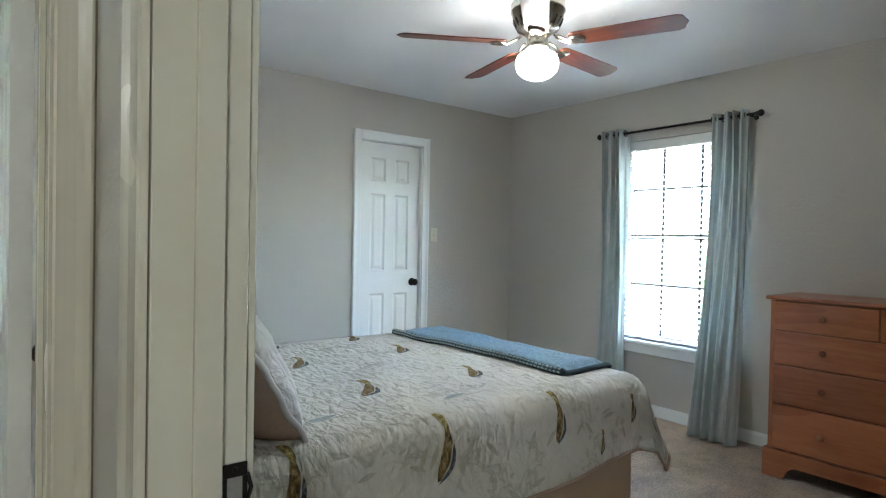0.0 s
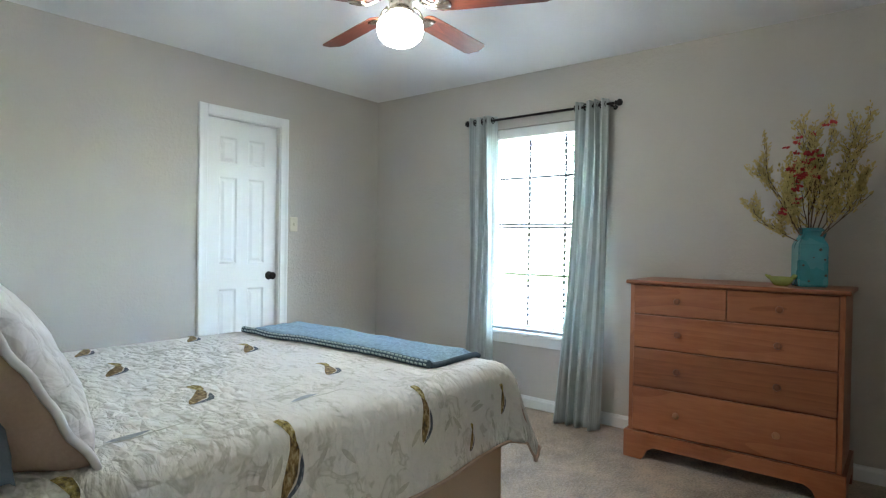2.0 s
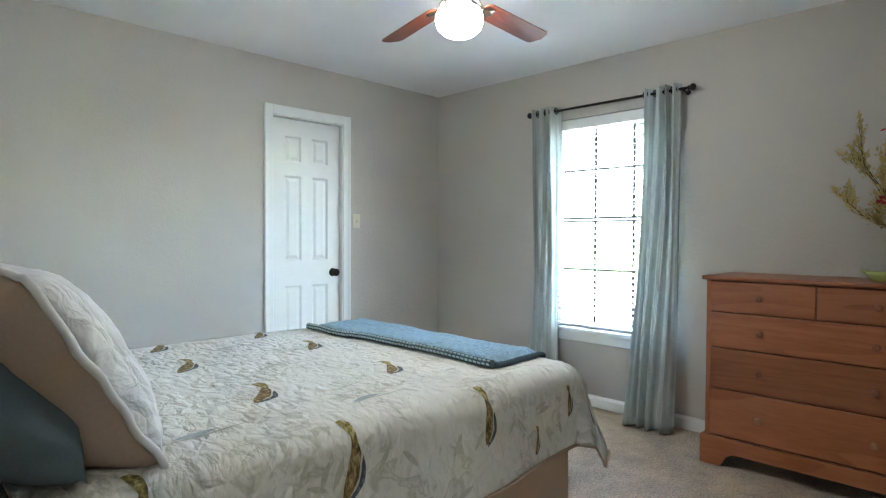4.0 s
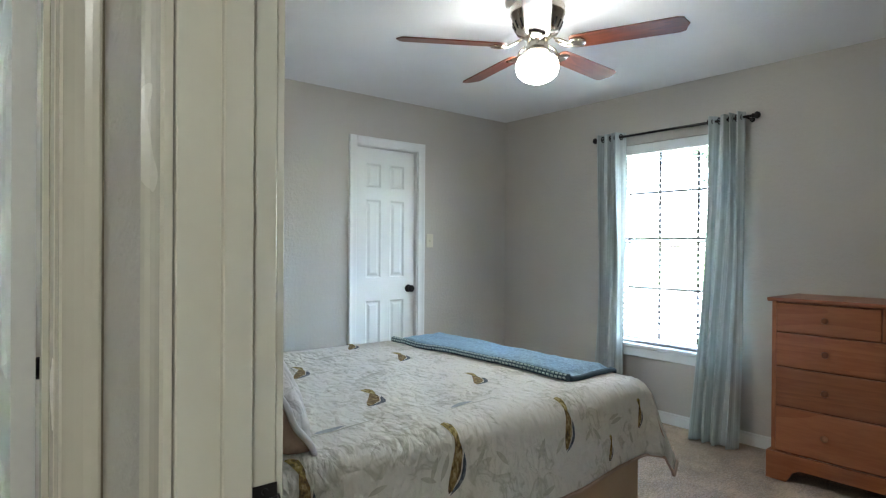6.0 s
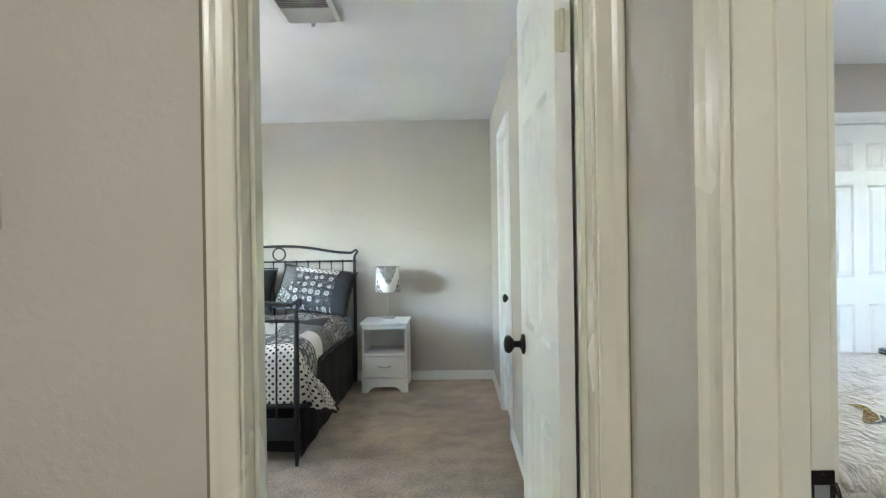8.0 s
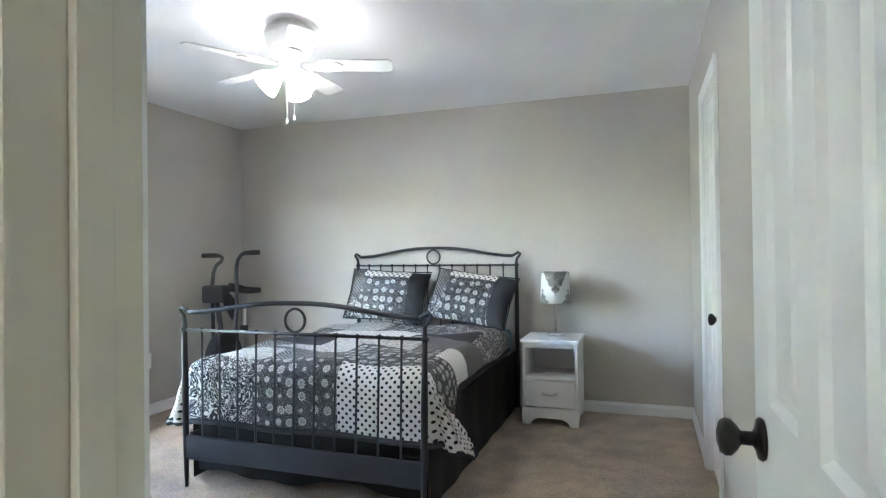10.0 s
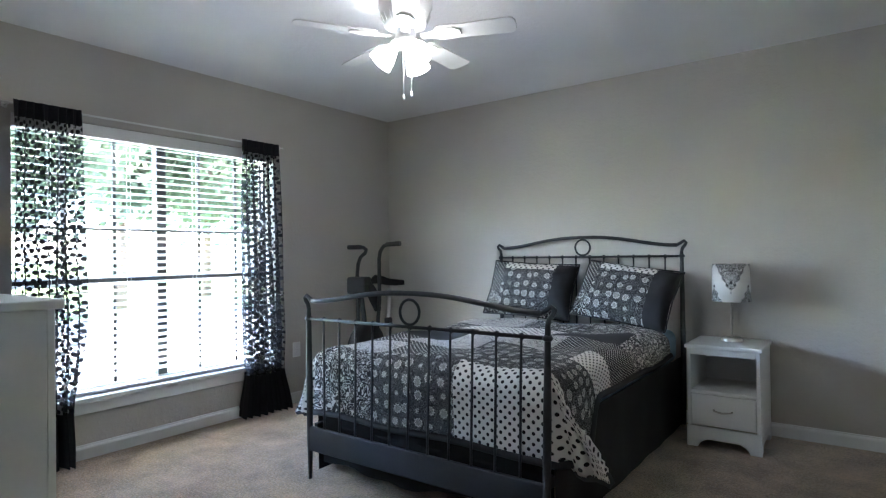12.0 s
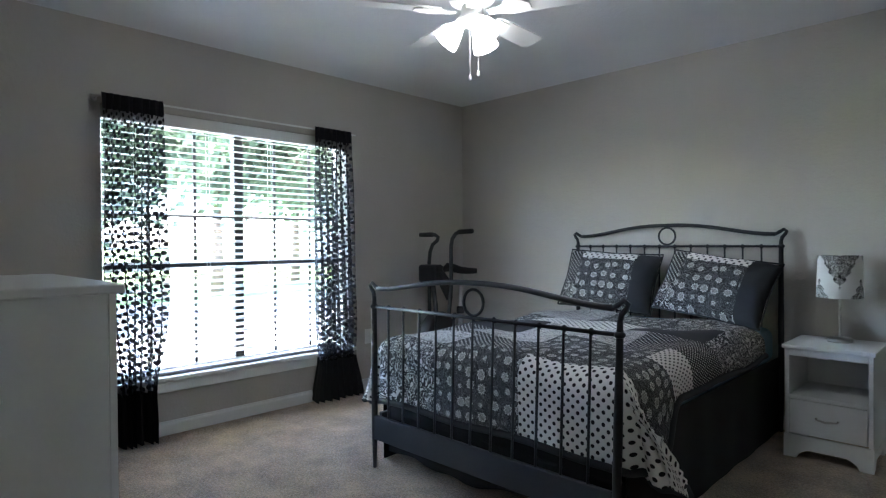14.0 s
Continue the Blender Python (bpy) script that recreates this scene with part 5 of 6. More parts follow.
def sprig(p, d, length, r, depth):
    pts, q, dirn = [p], p.copy(), d.normalized()
    n = 6
    for i in range(n):
        dirn = (dirn + Vector((rb.uniform(-.12, .12), rb.uniform(-.12, .12), rb.uniform(-.05, .10)))).normalized()
        q = q + dirn * length / n
        q.x = min(q.x, 0.19)
        pts.append(q.copy())
        if i > 0 and depth < 2 and rb.random() < 0.8:
            side = Vector((rb.uniform(-1, .7), rb.uniform(-1, 1), rb.uniform(0.0, 1)))
            sprig(q, dirn * 0.9 + side * 0.7, length * rb.uniform(0.3, 0.5), r * 0.6, depth + 1)
        if depth > 0 or i > 2:
            for _ in range(3):
                leaf_blade(yl, q + Vector((rb.uniform(-.012, .012), rb.uniform(-.012, .012), rb.uniform(-.02, .02))), dirn + Vector((rb.uniform(-1, 1), rb.uniform(-1, 1), rb.uniform(-.4, 1))), rb.uniform(0.016, 0.030), rb.uniform(0.004, 0.007))
    tube(tw, pts, r, 5, r * 0.4)


for dy, dz, L in ((0.05, 1, 0.78), (0.22, 0.9, 0.62), (-0.28, 0.95, 0.70), (-0.50, 0.9, 0.72), (0.50, 0.75, 0.52), (-0.70, 0.65, 0.60), (0.30, 0.6, 0.42), (-0.15, 1, 0.60), (-0.42, 1.1, 0.85), (-0.85, 0.8, 0.55), (0.12, 1, 0.5), (0.95, 0.62, 0.44), (0.40, 1.0, 0.66)):
    sprig(Vector((rb.uniform(-.012, .012), rb.uniform(-.012, .012), 0.0)), Vector((rb.uniform(-.35, .1), dy, dz)), L * 0.62, 0.0036, 0)


def blossom(p):
    for k in range(7):
        a = 2 * math.pi * k / 7
        leaf_blade(rd, p, Vector((math.cos(a) - 0.6, math.sin(a), rb.uniform(-.2, .7))), rb.uniform(0.016, 0.027), 0.009)


for _ in range(36):
    blossom(Vector((rb.uniform(-.17, -.08), 0.02 + rb.gauss(0, 0.035), 0.40 + rb.gauss(0, 0.065))))
for yy, zz in ((0.11, 0.17), (0.10, 0.19), (0.04, 0.24), (0.05, 0.22), (-0.02, 0.56), (-0.07, 0.60), (-0.10, 0.61), (0.04, 0.55), (0.06, 0.38), (0.01, 0.36)):
    blossom(Vector((-0.12, yy, zz)))
part("twig_spray", tw, M_TWIG, bouquet, kind="stuff")
part("leaves", yl, M_YELLOW, bouquet, "small dry yellow leaves", kind="stuff")
part("blossoms", rd, M_RED, bouquet, "coral red silk blossoms", kind="stuff")

bird_dish = thing("glass_dish", "small lime green bird-shaped glass dish on the dresser", "dish", pose(4.27, 1.06, DH))
part("bowl", lathe(B(), [(0.024, 0.0), (0.034, 0.005), (0.047, 0.024), (0.054, 0.046), (0.050, 0.046), (0.040, 0.022), (0.012, 0.012)], Matrix.Diagonal((0.8, 1.1, 1, 1)), 22), M_LIME, bird_dish)
part("tail", tube(B(), [(0, 0.050, 0.040), (0, 0.064, 0.047), (0, 0.076, 0.054)], [0.011, 0.008, 0.004], 10), M_LIME, bird_dish)
part("head", tube(B(), [(0, -0.050, 0.040), (0, -0.058, 0.052), (0, -0.068, 0.052), (0, -0.076, 0.048)], [0.012, 0.013, 0.008, 0.002], 10), M_LIME, bird_dish)


# ---------------------------------------------------------------- switches and outlets
def wall_plate(name, label, m, w, h, material, toggle=True):
    p = thing(name, label, "wall plate", m)
    part("plate", box(B(), -w / 2, w / 2, -0.006, 0, -h / 2, h / 2, 0.003, 2), material, p)
    if toggle:
        part("toggle", box(B(), -0.005, 0.005, -0.016, -0.005, -0.010, 0.012, 0.002, 1), material, p)
    else:
        for z in (-0.02, 0.02):
            part("socket", lathe(B(), [(0.017, 0.0), (0.016, 0.002)], pose(0, -0.006, z, 90), 16), material, p)
    for z in (-h * 0.36, h * 0.36) if toggle else (0.0,):
        part("screw", lathe(B(), [(0.003, 0), (0.0025, 0.001)], pose(0, -0.006, z, 90), 8), M_STEEL, p)
    return p


wall_plate("light_switch", "almond toggle switch plate on the wall", pose(3.635, R1N, 1.30), 0.072, 0.115, M_SWITCH)
wall_plate("light_switch", "almond toggle switch plate on the hall wall", pose(-0.56, HY, 1.36), 0.115, 0.115, M_SWITCH)
wall_plate("power_outlet", "white outlet plate low on the wall", pose(R2W, 4.70, 0.42, 0, 0, 90), 0.075, 0.118, M_PLASTIC, False)


# ---------------------------------------------------------------- second bedroom: iron bed
PX0, PX1, FY, HYB = -1.905, -0.497, 3.750, 5.77      # posts, foot and head
PMID, PHALF = (PX0 + PX1) / 2, (PX1 - PX0) / 2
iron = thing("bed", "charcoal iron bed with curved rails and rings", "bed", pose(PMID, 0, 0))


def bed_end(y, post_top, bar_z, mid_z, panel, nbars, ring_c, pedestal):
    """One end of the bed: tapered posts, a bowed top rail, a level bar with spindles, a ring."""
    for s in (-1, 1):
        x = s * PHALF
        part("post", tube(B(), [(x, y, 0), (x, y, 0.10), (x, y, 0.20), (x, y, bar_z * 0.6), (x, y, bar_z), (x, y, post_top - 0.05)], [0.010, 0.013, 0.016, 0.017, 0.013, 0.011], 14), M_IRON, iron)
        part("finial", tube(B(), [(x, y, post_top - 0.055), (x + s * 0.006, y, post_top - 0.03), (x + s * 0.022, y, post_top - 0.012), (x + s * 0.030, y, post_top + 0.006), (x + s * 0.016, y, post_top + 0.018), (x - s * 0.006, y, post_top + 0.004), (x - s * 0.03, y, post_top - 0.010)], 0.011, 10), M_IRON, iron)
        part("collar", lathe(B(), [(0.012, -0.012), (0.020, -0.006), (0.021, 0.004), (0.014, 0.012)], pose(x, y, bar_z), 14), M_IRON, iron)
    pts = []
    for i in range(33):
        a = -1 + 2 * i / 32
        z = post_top - 0.010 + (mid_z - post_top + 0.010) * (0.5 + 0.5 * math.cos(math.pi * abs(a) ** 1.25)) if abs(a) < 1 else post_top - 0.010
        pts.append((a * (PHALF - 0.028), y, z))
    part("top_rail", tube(B(), pts, 0.0125, 12), M_IRON, iron)
    part("bar", tube(B(), [(-PHALF, y, bar_z), (PHALF, y, bar_z)], 0.008, 10), M_IRON, iron)
    part("ring", ring(B(), (0, y, ring_c), 0.058, 0.007), M_IRON, iron)
    low = panel[1]
    for k in range(1, nbars + 1):
        x = -PHALF + 2 * PHALF * k / (nbars + 1)
        sp = part("spindle", tube(B(), [(x, y, low - 0.01), (x, y, bar_z)], 0.0058, 8), M_IRON, iron)
        part("knuckle", lathe(B(), [(0.004, -0.016), (0.011, -0.008), (0.0125, 0.0), (0.011, 0.008), (0.003, 0.014)], pose(x, y, bar_z), 12), M_IRON, sp)
    part("panel", box(B(), -PHALF, PHALF, y - 0.011, y + 0.011, panel[0], panel[1], 0.006, 2), M_IRON, iron)


def lean(first, dx, dy, top):
    """Leans the parts of a bed end from the one counted first: its feet stand forward of its top."""
    for ob in iron.children[first:]:
        for v in ob.data.vertices:
            k = max(0.0, 1 - v.co.z / top)
            v.co.y += dy * k
            v.co.x += dx * k * max(0.0, -v.co.x / PHALF)


bed_end(FY, 0.935, 0.83, 0.985, (0.145, 0.27), 11, 0.898, 0)
lean(0, 0.05, -0.045, 0.93)
bed_end(HYB, 1.215, 1.13, 1.275, (0.25, 0.34), 12, 1.200, 0)
for s in (-1, 1):
    part("side_rail", box(B(), s * (PHALF - 0.03) - 0.012, s * (PHALF - 0.03) + 0.012, FY + 0.012, HYB - 0.012, 0.22, 0.27, 0.003, 1), M_IRON, iron)
part("box_spring", box(B(), -PHALF + 0.05, PHALF - 0.05, FY + 0.07, HYB - 0.03, 0.24, 0.42, 0.02, 2), M_SKIRT, iron)
part("mattress", box(B(), -PHALF + 0.025, PHALF - 0.025, FY + 0.075, HYB - 0.03, 0.42, 0.64, 0.06, 4), M_SHEET, iron, "mattress in a blue fitted sheet")
part("bed_skirt", skirt_run((PHALF - 0.005, FY + 0.05), (PHALF - 0.005, HYB - 0.02), 0.01, 0.46, 6, 0.2, 0.004, (1, 0)), M_SKIRT, iron, "black bed skirt")
part("bed_skirt", skirt_run((-PHALF + 0.005, FY + 0.05), (-PHALF + 0.005, HYB - 0.02), 0.01, 0.46, 6, 0.9, 0.004, (1, 0)), M_SKIRT, iron, "black bed skirt")
part("bed_skirt", skirt_run((-PHALF + 0.03, FY + 0.072), (PHALF - 0.02, FY + 0.072), 0.035, 0.46, 5, 0.5, 0.010, (0, -1), 0.05), M_SKIRT, iron, "black bed skirt")

# patchwork comforter
CT, CFY = 0.675, FY + 0.040
comforter = thing("comforter", "black and white patchwork comforter of printed blocks", "comforter")


def comforter_at(u, v, lift=0.0):
    """u across from the middle, v from the foot edge of the mattress towards the head (negative hangs down)."""
    s = min(1.0, max(0.0, (v - 0.12) / 0.34))
    short = 1 - 0.48 * s * s * (3 - 2 * s)          # the side hangs less towards the head, over the blue sheet
    flat = PHALF - 0.105
    o, d = over_edge(math.copysign(flat + (abs(u) - flat) * short, u) if abs(u) > flat else u, PHALF - 0.005, 0.10)
    if v >= 0.10:
        y, e = v, 0.0
    else:
        o2, e = over_edge(1.0 + (0.10 - v), 1.10, 0.10)
        y = 0.10 - (o2 - 1.0)
    drop = max(d, e) + 0.06 * min(d, e)
    corner = d > 0.05 and e > 0.05
    sx = math.copysign(1, u)
    hang = min(1, max(0, drop - 0.06) / 0.25)
    puff = 0.012 * math.cos(u * math.pi / 0.34) * math.cos(v * math.pi / 0.34) * (1 - hang) + 0.018 * wrinkle(u, v, 2.5, 3) * (1 - 0.5 * hang) + 0.004 * wrinkle(u, v, 12, 6)
    x = o + sx * (d > 0.03) * (hang * (0.035 + 0.02 * math.sin(7 * v)) + 0.62 * d * e / (e + 0.06))
    yy = CFY + y + (e > 0.03) * (hang * 0.008 * math.sin(9 * u)) + (0.05 * hang if corner else 0)
    return Vector((PMID + x, yy, CT + puff - drop * 1.0 + lift))


def patch_of(u, v):
    """Which printed cotton a block is cut from: 0 charcoal, 1 flowers, 2 vines, 3 big dots, 4 pin dots, 5 scrolls."""
    if v < 0.09:
        if u < -0.70:
            return 3
        if u < -0.30:
            return 2
        return 1 if u < 0.22 else 3
    if v < 0.34:
        if u < -0.30:
            return 5
        if u < 0.10:
            return 4
        return 1
    if v < 0.62:
        if u < -0.45:
            return 4
        if u < 0.05:
            return 4 if v < 0.42 else 5
        return 1 if u < 0.58 else (3 if v > 0.40 else 1)
    if v < 0.95:
        if u < -0.25:
            return 0
        if u < 0.35:
            return 5
        return 4
    if v < 1.25:
        if u < -0.40:
            return 1
        if u < 0.20:
            return 3
        return 0 if u < 0.66 else 2
    return 5 if u < -0.2 else (1 if u < 0.3 else 2)


QUILT_MATS = [M_CHARCOAL, M_FLORAL, M_VINE, M_DOTBIG, M_DOTSMALL, M_SCROLL]
cu0, cu1, cv0, cv1 = -1.03, 1.03, -0.30, 1.66
part("comforter_top", sheet(B(), comforter_at, steps(cu0, cu1, 98), steps(cv0, cv1, 96), (1, 1), patch_of), QUILT_MATS, comforter, solid=0.016)
hem = [comforter_at(cu0, v) for v in steps(cv1, cv0, 50)] + [comforter_at(u, cv0) for u in steps(cu0, cu1, 60)] + [comforter_at(cu1, v) for v in steps(cv0, cv1, 50)]
part("binding", tube(B(), [p + Vector((0, 0, -0.006)) for p in hem], 0.016, 8), M_CHARCOAL, comforter, "charcoal binding along the hem")


def sham_patch(a, b, side):
    if side > 0:
        return 0
    if a < 0.20:
        return 4 if b > 0.35 else 2
    if a > 0.80:
        return 0
    return 3 if b > 0.80 else 1


for px, pz, turn, tilt, roll, lab in ((-1.53, 0.695, 5, -26, 3, "black and white patchwork pillow leaning on the headboard"), (-0.855, 0.695, -6, -32, 7, "black and white patchwork pillow leaning on the headboard")):
    pw = thing("pillow", lab, "pillow", pose(px, 5.46, pz, 0, 0, turn) @ pose(0, 0, 0, tilt, roll, 0), group="patchwork pillows")
    part("pillow_cover", pillow(B(), 0.67, 0.43, 0.24, seed=px, mats=sham_patch, nu=40, nv=30), QUILT_MATS, pw)
    part("piping", tube(B(), [Vector((x * 0.34, 0, 0.22 + z * 0.22)) for x, z in [(-1, -1), (0, -0.94), (1, -1), (0.95, 0), (1, 1), (0, 0.94), (-1, 1), (-0.95, 0), (-1, -1)]], 0.006, 6), M_CHARCOAL, pw)


# ---------------------------------------------------------------- nightstand and lamp
NX0, NX1, NY0, NY1, NH = -0.375, 0.015, 5.355, 5.765, 0.605
ns = thing("nightstand", "white painted nightstand with an open shelf and a drawer", "nightstand", pose(NX0, NY0, 0))
nw, nd = NX1 - NX0, NY1 - NY0
part("top", box(B(), -0.012, nw + 0.012, -0.014, nd, NH - 0.022, NH, 0.005, 2), M_WHITE, ns)
part("side_panel", box(B(), 0, 0.020, 0.004, nd, 0.09, NH - 0.022, 0.002, 1), M_WHITE, ns)
part("side_panel", box(B(), nw - 0.020, nw, 0.004, nd, 0.09, NH - 0.022, 0.002, 1), M_WHITE, ns)
part("back_panel", box(B(), 0.020, nw - 0.020, nd - 0.012, nd, 0.09, NH - 0.022), M_WHITE, ns)
part("top_rail", box(B(), 0.020, nw - 0.020, 0.002, 0.022, NH - 0.060, NH - 0.022, 0.002, 1), M_WHITE, ns)
part("shelf", box(B(), 0.020, nw - 0.020, -0.004, nd - 0.012, 0.318, 0.336, 0.003, 1), M_WHITE, ns)
part("drawer_case", box(B(), 0.020, nw - 0.020, 0.022, nd - 0.014, 0.125, 0.316), M_WHITE, ns)
ndr = part("drawer", box(B(), 0.023, nw - 0.023, -0.004, 0.018, 0.130, 0.312, 0.004, 2), M_WHITE, ns)
part("handle", tube(B(), [(nw / 2 - 0.048, -0.004, 0.228), (nw / 2 - 0.046, -0.020, 0.226), (nw / 2, -0.028, 0.220), (nw / 2 + 0.046, -0.020, 0.226), (nw / 2 + 0.048, -0.004, 0.228)], [0.006, 0.004, 0.0055, 0.004, 0.006], 10), M_STEEL, ndr, "steel bow handle")
narch = [(-0.004, 0), (-0.004, 0.122), (nw + 0.004, 0.122), (nw + 0.004, 0), (nw - 0.055, 0), (nw - 0.065, 0.022), (nw - 0.085, 0.038), (nw - 0.11, 0.050), (0.11, 0.050), (0.085, 0.038), (0.065, 0.022), (0.055, 0)]
part("base_front", prism(B(), narch, Matrix(((1, 0, 0, 0), (0, 0, 1, -0.006), (0, 1, 0, 0), (0, 0, 0, 1))), 0.018), M_WHITE, ns)
nsarch = [(0.012, 0), (0.012, 0.09), (nd, 0.09), (nd, 0), (nd - 0.06, 0), (nd - 0.09, 0.045), (0.10, 0.045), (0.07, 0)]
for xx in (0.0, nw - 0.018):
    part("base_side", prism(B(), nsarch, Matrix(((0, 0, 1, xx), (1, 0, 0, 0), (0, 1, 0, 0), (0, 0, 0, 1))), 0.018), M_WHITE, ns)

lamp = thing("table_lamp", "brushed steel table lamp with a black damask shade", "lamp", pose(-0.172, 5.62, NH))
part("base", lathe(B(), [(0.060, 0.0), (0.062, 0.004), (0.060, 0.018), (0.056, 0.022), (0.012, 0.024), (0.008, 0.026)], None, 32), M_STEEL, lamp)
part("stem", tube(B(), [(0, 0, 0.022), (0, 0, 0.30)], 0.0065, 12), M_STEEL, lamp)
sb = B()
uvl = sb.loops.layers.uv.verify()
rings2 = []
for z, r in ((0.245, 0.108), (0.245, 0.110), (0.475, 0.104), (0.475, 0.102), (0.245, 0.108)):
    rings2.append([sb.verts.new((r * math.cos(2 * math.pi * k / 40), r * math.sin(2 * math.pi * k / 40), z)) for k in range(40)])
for ra, rb2 in zip(rings2, rings2[1:]):
    for k in range(40):
        fc = sb.faces.new((ra[k], ra[(k + 1) % 40], rb2[(k + 1) % 40], rb2[k]))
        fc.smooth = True
        for lp in fc.loops:
            kk = k if lp.vert in (ra[k], rb2[k]) else k + 1
            lp[uvl].uv = (kk / 40 * 0.66, lp.vert.co.z)
shade_ob = part("shade", sb, M_DAMASK, lamp, "white drum shade with black damask scrolls")
part("spider", tube(B(), [(-0.1, 0, 0.43), (0, 0, 0.425), (0.1, 0, 0.43)], 0.002, 6), M_STEEL, lamp)


# ---------------------------------------------------------------- exercise bike in the corner
bike = thing("exercise_bike", "black upright exercise bike with swinging arm levers", "exercise bike", pose(-2.81, 5.23, 0, 0, 0, 105))
part("base_tube", tube(B(), [(-0.45, -0.20, 0.03), (-0.45, 0.20, 0.03)], 0.03, 12), M_IRON, bike)
part("base_tube", tube(B(), [(0.34, -0.20, 0.03), (0.34, 0.20, 0.03)], 0.03, 12), M_IRON, bike)
part("frame", tube(B(), [(-0.45, 0, 0.06), (-0.28, 0, 0.16), (0.24, 0, 0.16), (0.34, 0, 0.06)], 0.028, 12), M_IRON, bike)
part("flywheel_shroud", lathe(B(), [(0.02, -0.05), (0.24, -0.05), (0.255, -0.035), (0.255, 0.035), (0.24, 0.05), (0.02, 0.05)], pose(-0.16, 0, 0.36, 90), 36), M_RUBBER, bike)
part("seat_post", tube(B(), [(0.20, 0, 0.16), (0.26, 0, 0.87)], 0.020, 12), M_STEEL, bike, "chrome seat post with holes")
part("post_clamp", lathe(B(), [(0.030, 0), (0.034, 0.01), (0.034, 0.05), (0.024, 0.06)], pose(0.235, 0, 0.56), 16), M_RUBBER, bike)
sd = B()
sx, sy = math.cos(radians(-60)), math.sin(radians(-60))
for off in (-0.030, 0.030):
    tube(sd, [(0.25 + a * sx - off * k * sy, a * sy + off * k * sx, z) for a, z, k in ((-0.150, 0.935, 1.0), (-0.115, 0.955, 1.3), (-0.06, 0.945, 1.0), (0.0, 0.928, 0.6), (0.07, 0.922, 0.4), (0.135, 0.922, 0.3))], [0.022, 0.038, 0.036, 0.030, 0.027, 0.022], 12)
part("seat", sd, M_RUBBER, bike, "padded black saddle")
part("console_post", tube(B(), [(-0.20, 0.02, 0.30), (-0.08, 0.06, 0.62), (-0.04, 0.12, 0.90)], 0.020, 12), M_IRON, bike)
con = part("console", box(B(), -0.10, 0.02, 0.04, 0.22, 0.84, 0.985, 0.02, 2), M_RUBBER, bike, "black monitor box")
part("shroud", tube(B(), [(0.0, 0.10, 0.94), (0.01, 0.03, 0.84), (0.01, -0.02, 0.70)], [0.045, 0.05, 0.028], 12), M_RUBBER, bike)
part("display", box(B(), 0.020, 0.024, 0.07, 0.19, 0.89, 0.955), M_DARKHOLE, con)
for s in (-1, 1):
    y = 0.17 if s > 0 else -0.04
    if s > 0:
        curl = [(0.0, y - 0.01, 1.09), (0.0, y - 0.035, 1.15), (0.0, y - 0.080, 1.185), (0.0, y - 0.090, 1.212), (0.0, y - 0.060, 1.232), (0.0, y - 0.01, 1.234)]
        hold = [(0.0, y - 0.04, 1.234), (0.0, y + 0.085, 1.234)]
    else:
        curl = [(0.0, y, 1.13), (0.0, y - 0.012, 1.195), (0.0, y - 0.045, 1.240), (0.0, y - 0.09, 1.255)]
        hold = [(0.0, y - 0.07, 1.252), (0.0, y - 0.20, 1.258)]
    lever = part("arm_lever", tube(B(), [(-0.10, y * 0.5, 0.24), (-0.04, y * 0.85, 0.52), (0.0, y, 0.80), (0.0, y, 1.0)] + curl, 0.016, 12), M_IRON, bike)
    part("grip", tube(B(), hold, 0.020, 12), M_RUBBER, lever, "foam grip")
    part("pedal", box(B(), -0.12 + 0.1 * s, 0.0 + 0.1 * s, y - 0.05, y + 0.05, 0.30 - 0.08 * s, 0.33 - 0.08 * s, 0.008, 2), M_RUBBER, bike)
part("crank", tube(B(), [(0.04, 0.15, 0.24), (0.0, 0.07, 0.28), (-0.06, -0.07, 0.34), (-0.12, -0.15, 0.40)], 0.012, 8), M_STEEL, bike)


# ---------------------------------------------------------------- tall white chest
chest = thing("chest_of_drawers", "tall white painted chest of drawers", "chest", pose(-2.27, 1.85, 0))
cw, cd, chh = 0.88, 0.52, 1.05
part("carcass", box(B(), 0, cw, 0, cd - 0.022, 0.06, chh - 0.028, 0.002, 1), M_WHITE, chest)
part("face_frame", box(B(), 0.0, 0.03, cd - 0.021, cd, 0.0, chh - 0.028, 0.002, 1), M_WHITE, chest)
part("face_frame", box(B(), cw - 0.03, cw, cd - 0.021, cd, 0.0, chh - 0.028, 0.002, 1), M_WHITE, chest)
part("top", box(B(), -0.02, cw + 0.02, -0.005, cd + 0.02, chh - 0.028, chh, 0.006, 2), M_WHITE, chest)
for k in range(4):
    z0 = 0.07 + 0.235 * k
    d = part("drawer", box(B(), 0.034, cw - 0.034, cd - 0.018, cd + 0.004, z0, z0 + 0.225, 0.004, 2), M_WHITE, chest)
    for x in (0.22, 0.66):
        part("knob", lathe(B(), [(0.008, 0), (0.016, 0.016), (0.014, 0.024), (0.004, 0.026)], pose(x, cd + 0.004, z0 + 0.112, -90), 14), M_STEEL, d)
for x in (0.02, cw - 0.06):
    part("foot", box(B(), x, x + 0.04, 0.02, 0.06, 0, 0.06), M_WHITE, chest)

# ---------------------------------------------------------------- ceiling vent
vent = thing("ceiling_vent", "white metal ceiling air vent with slanted slats", "air vent", pose(-0.29, 3.26, CEILING))
vw, vl = 0.15, 0.165
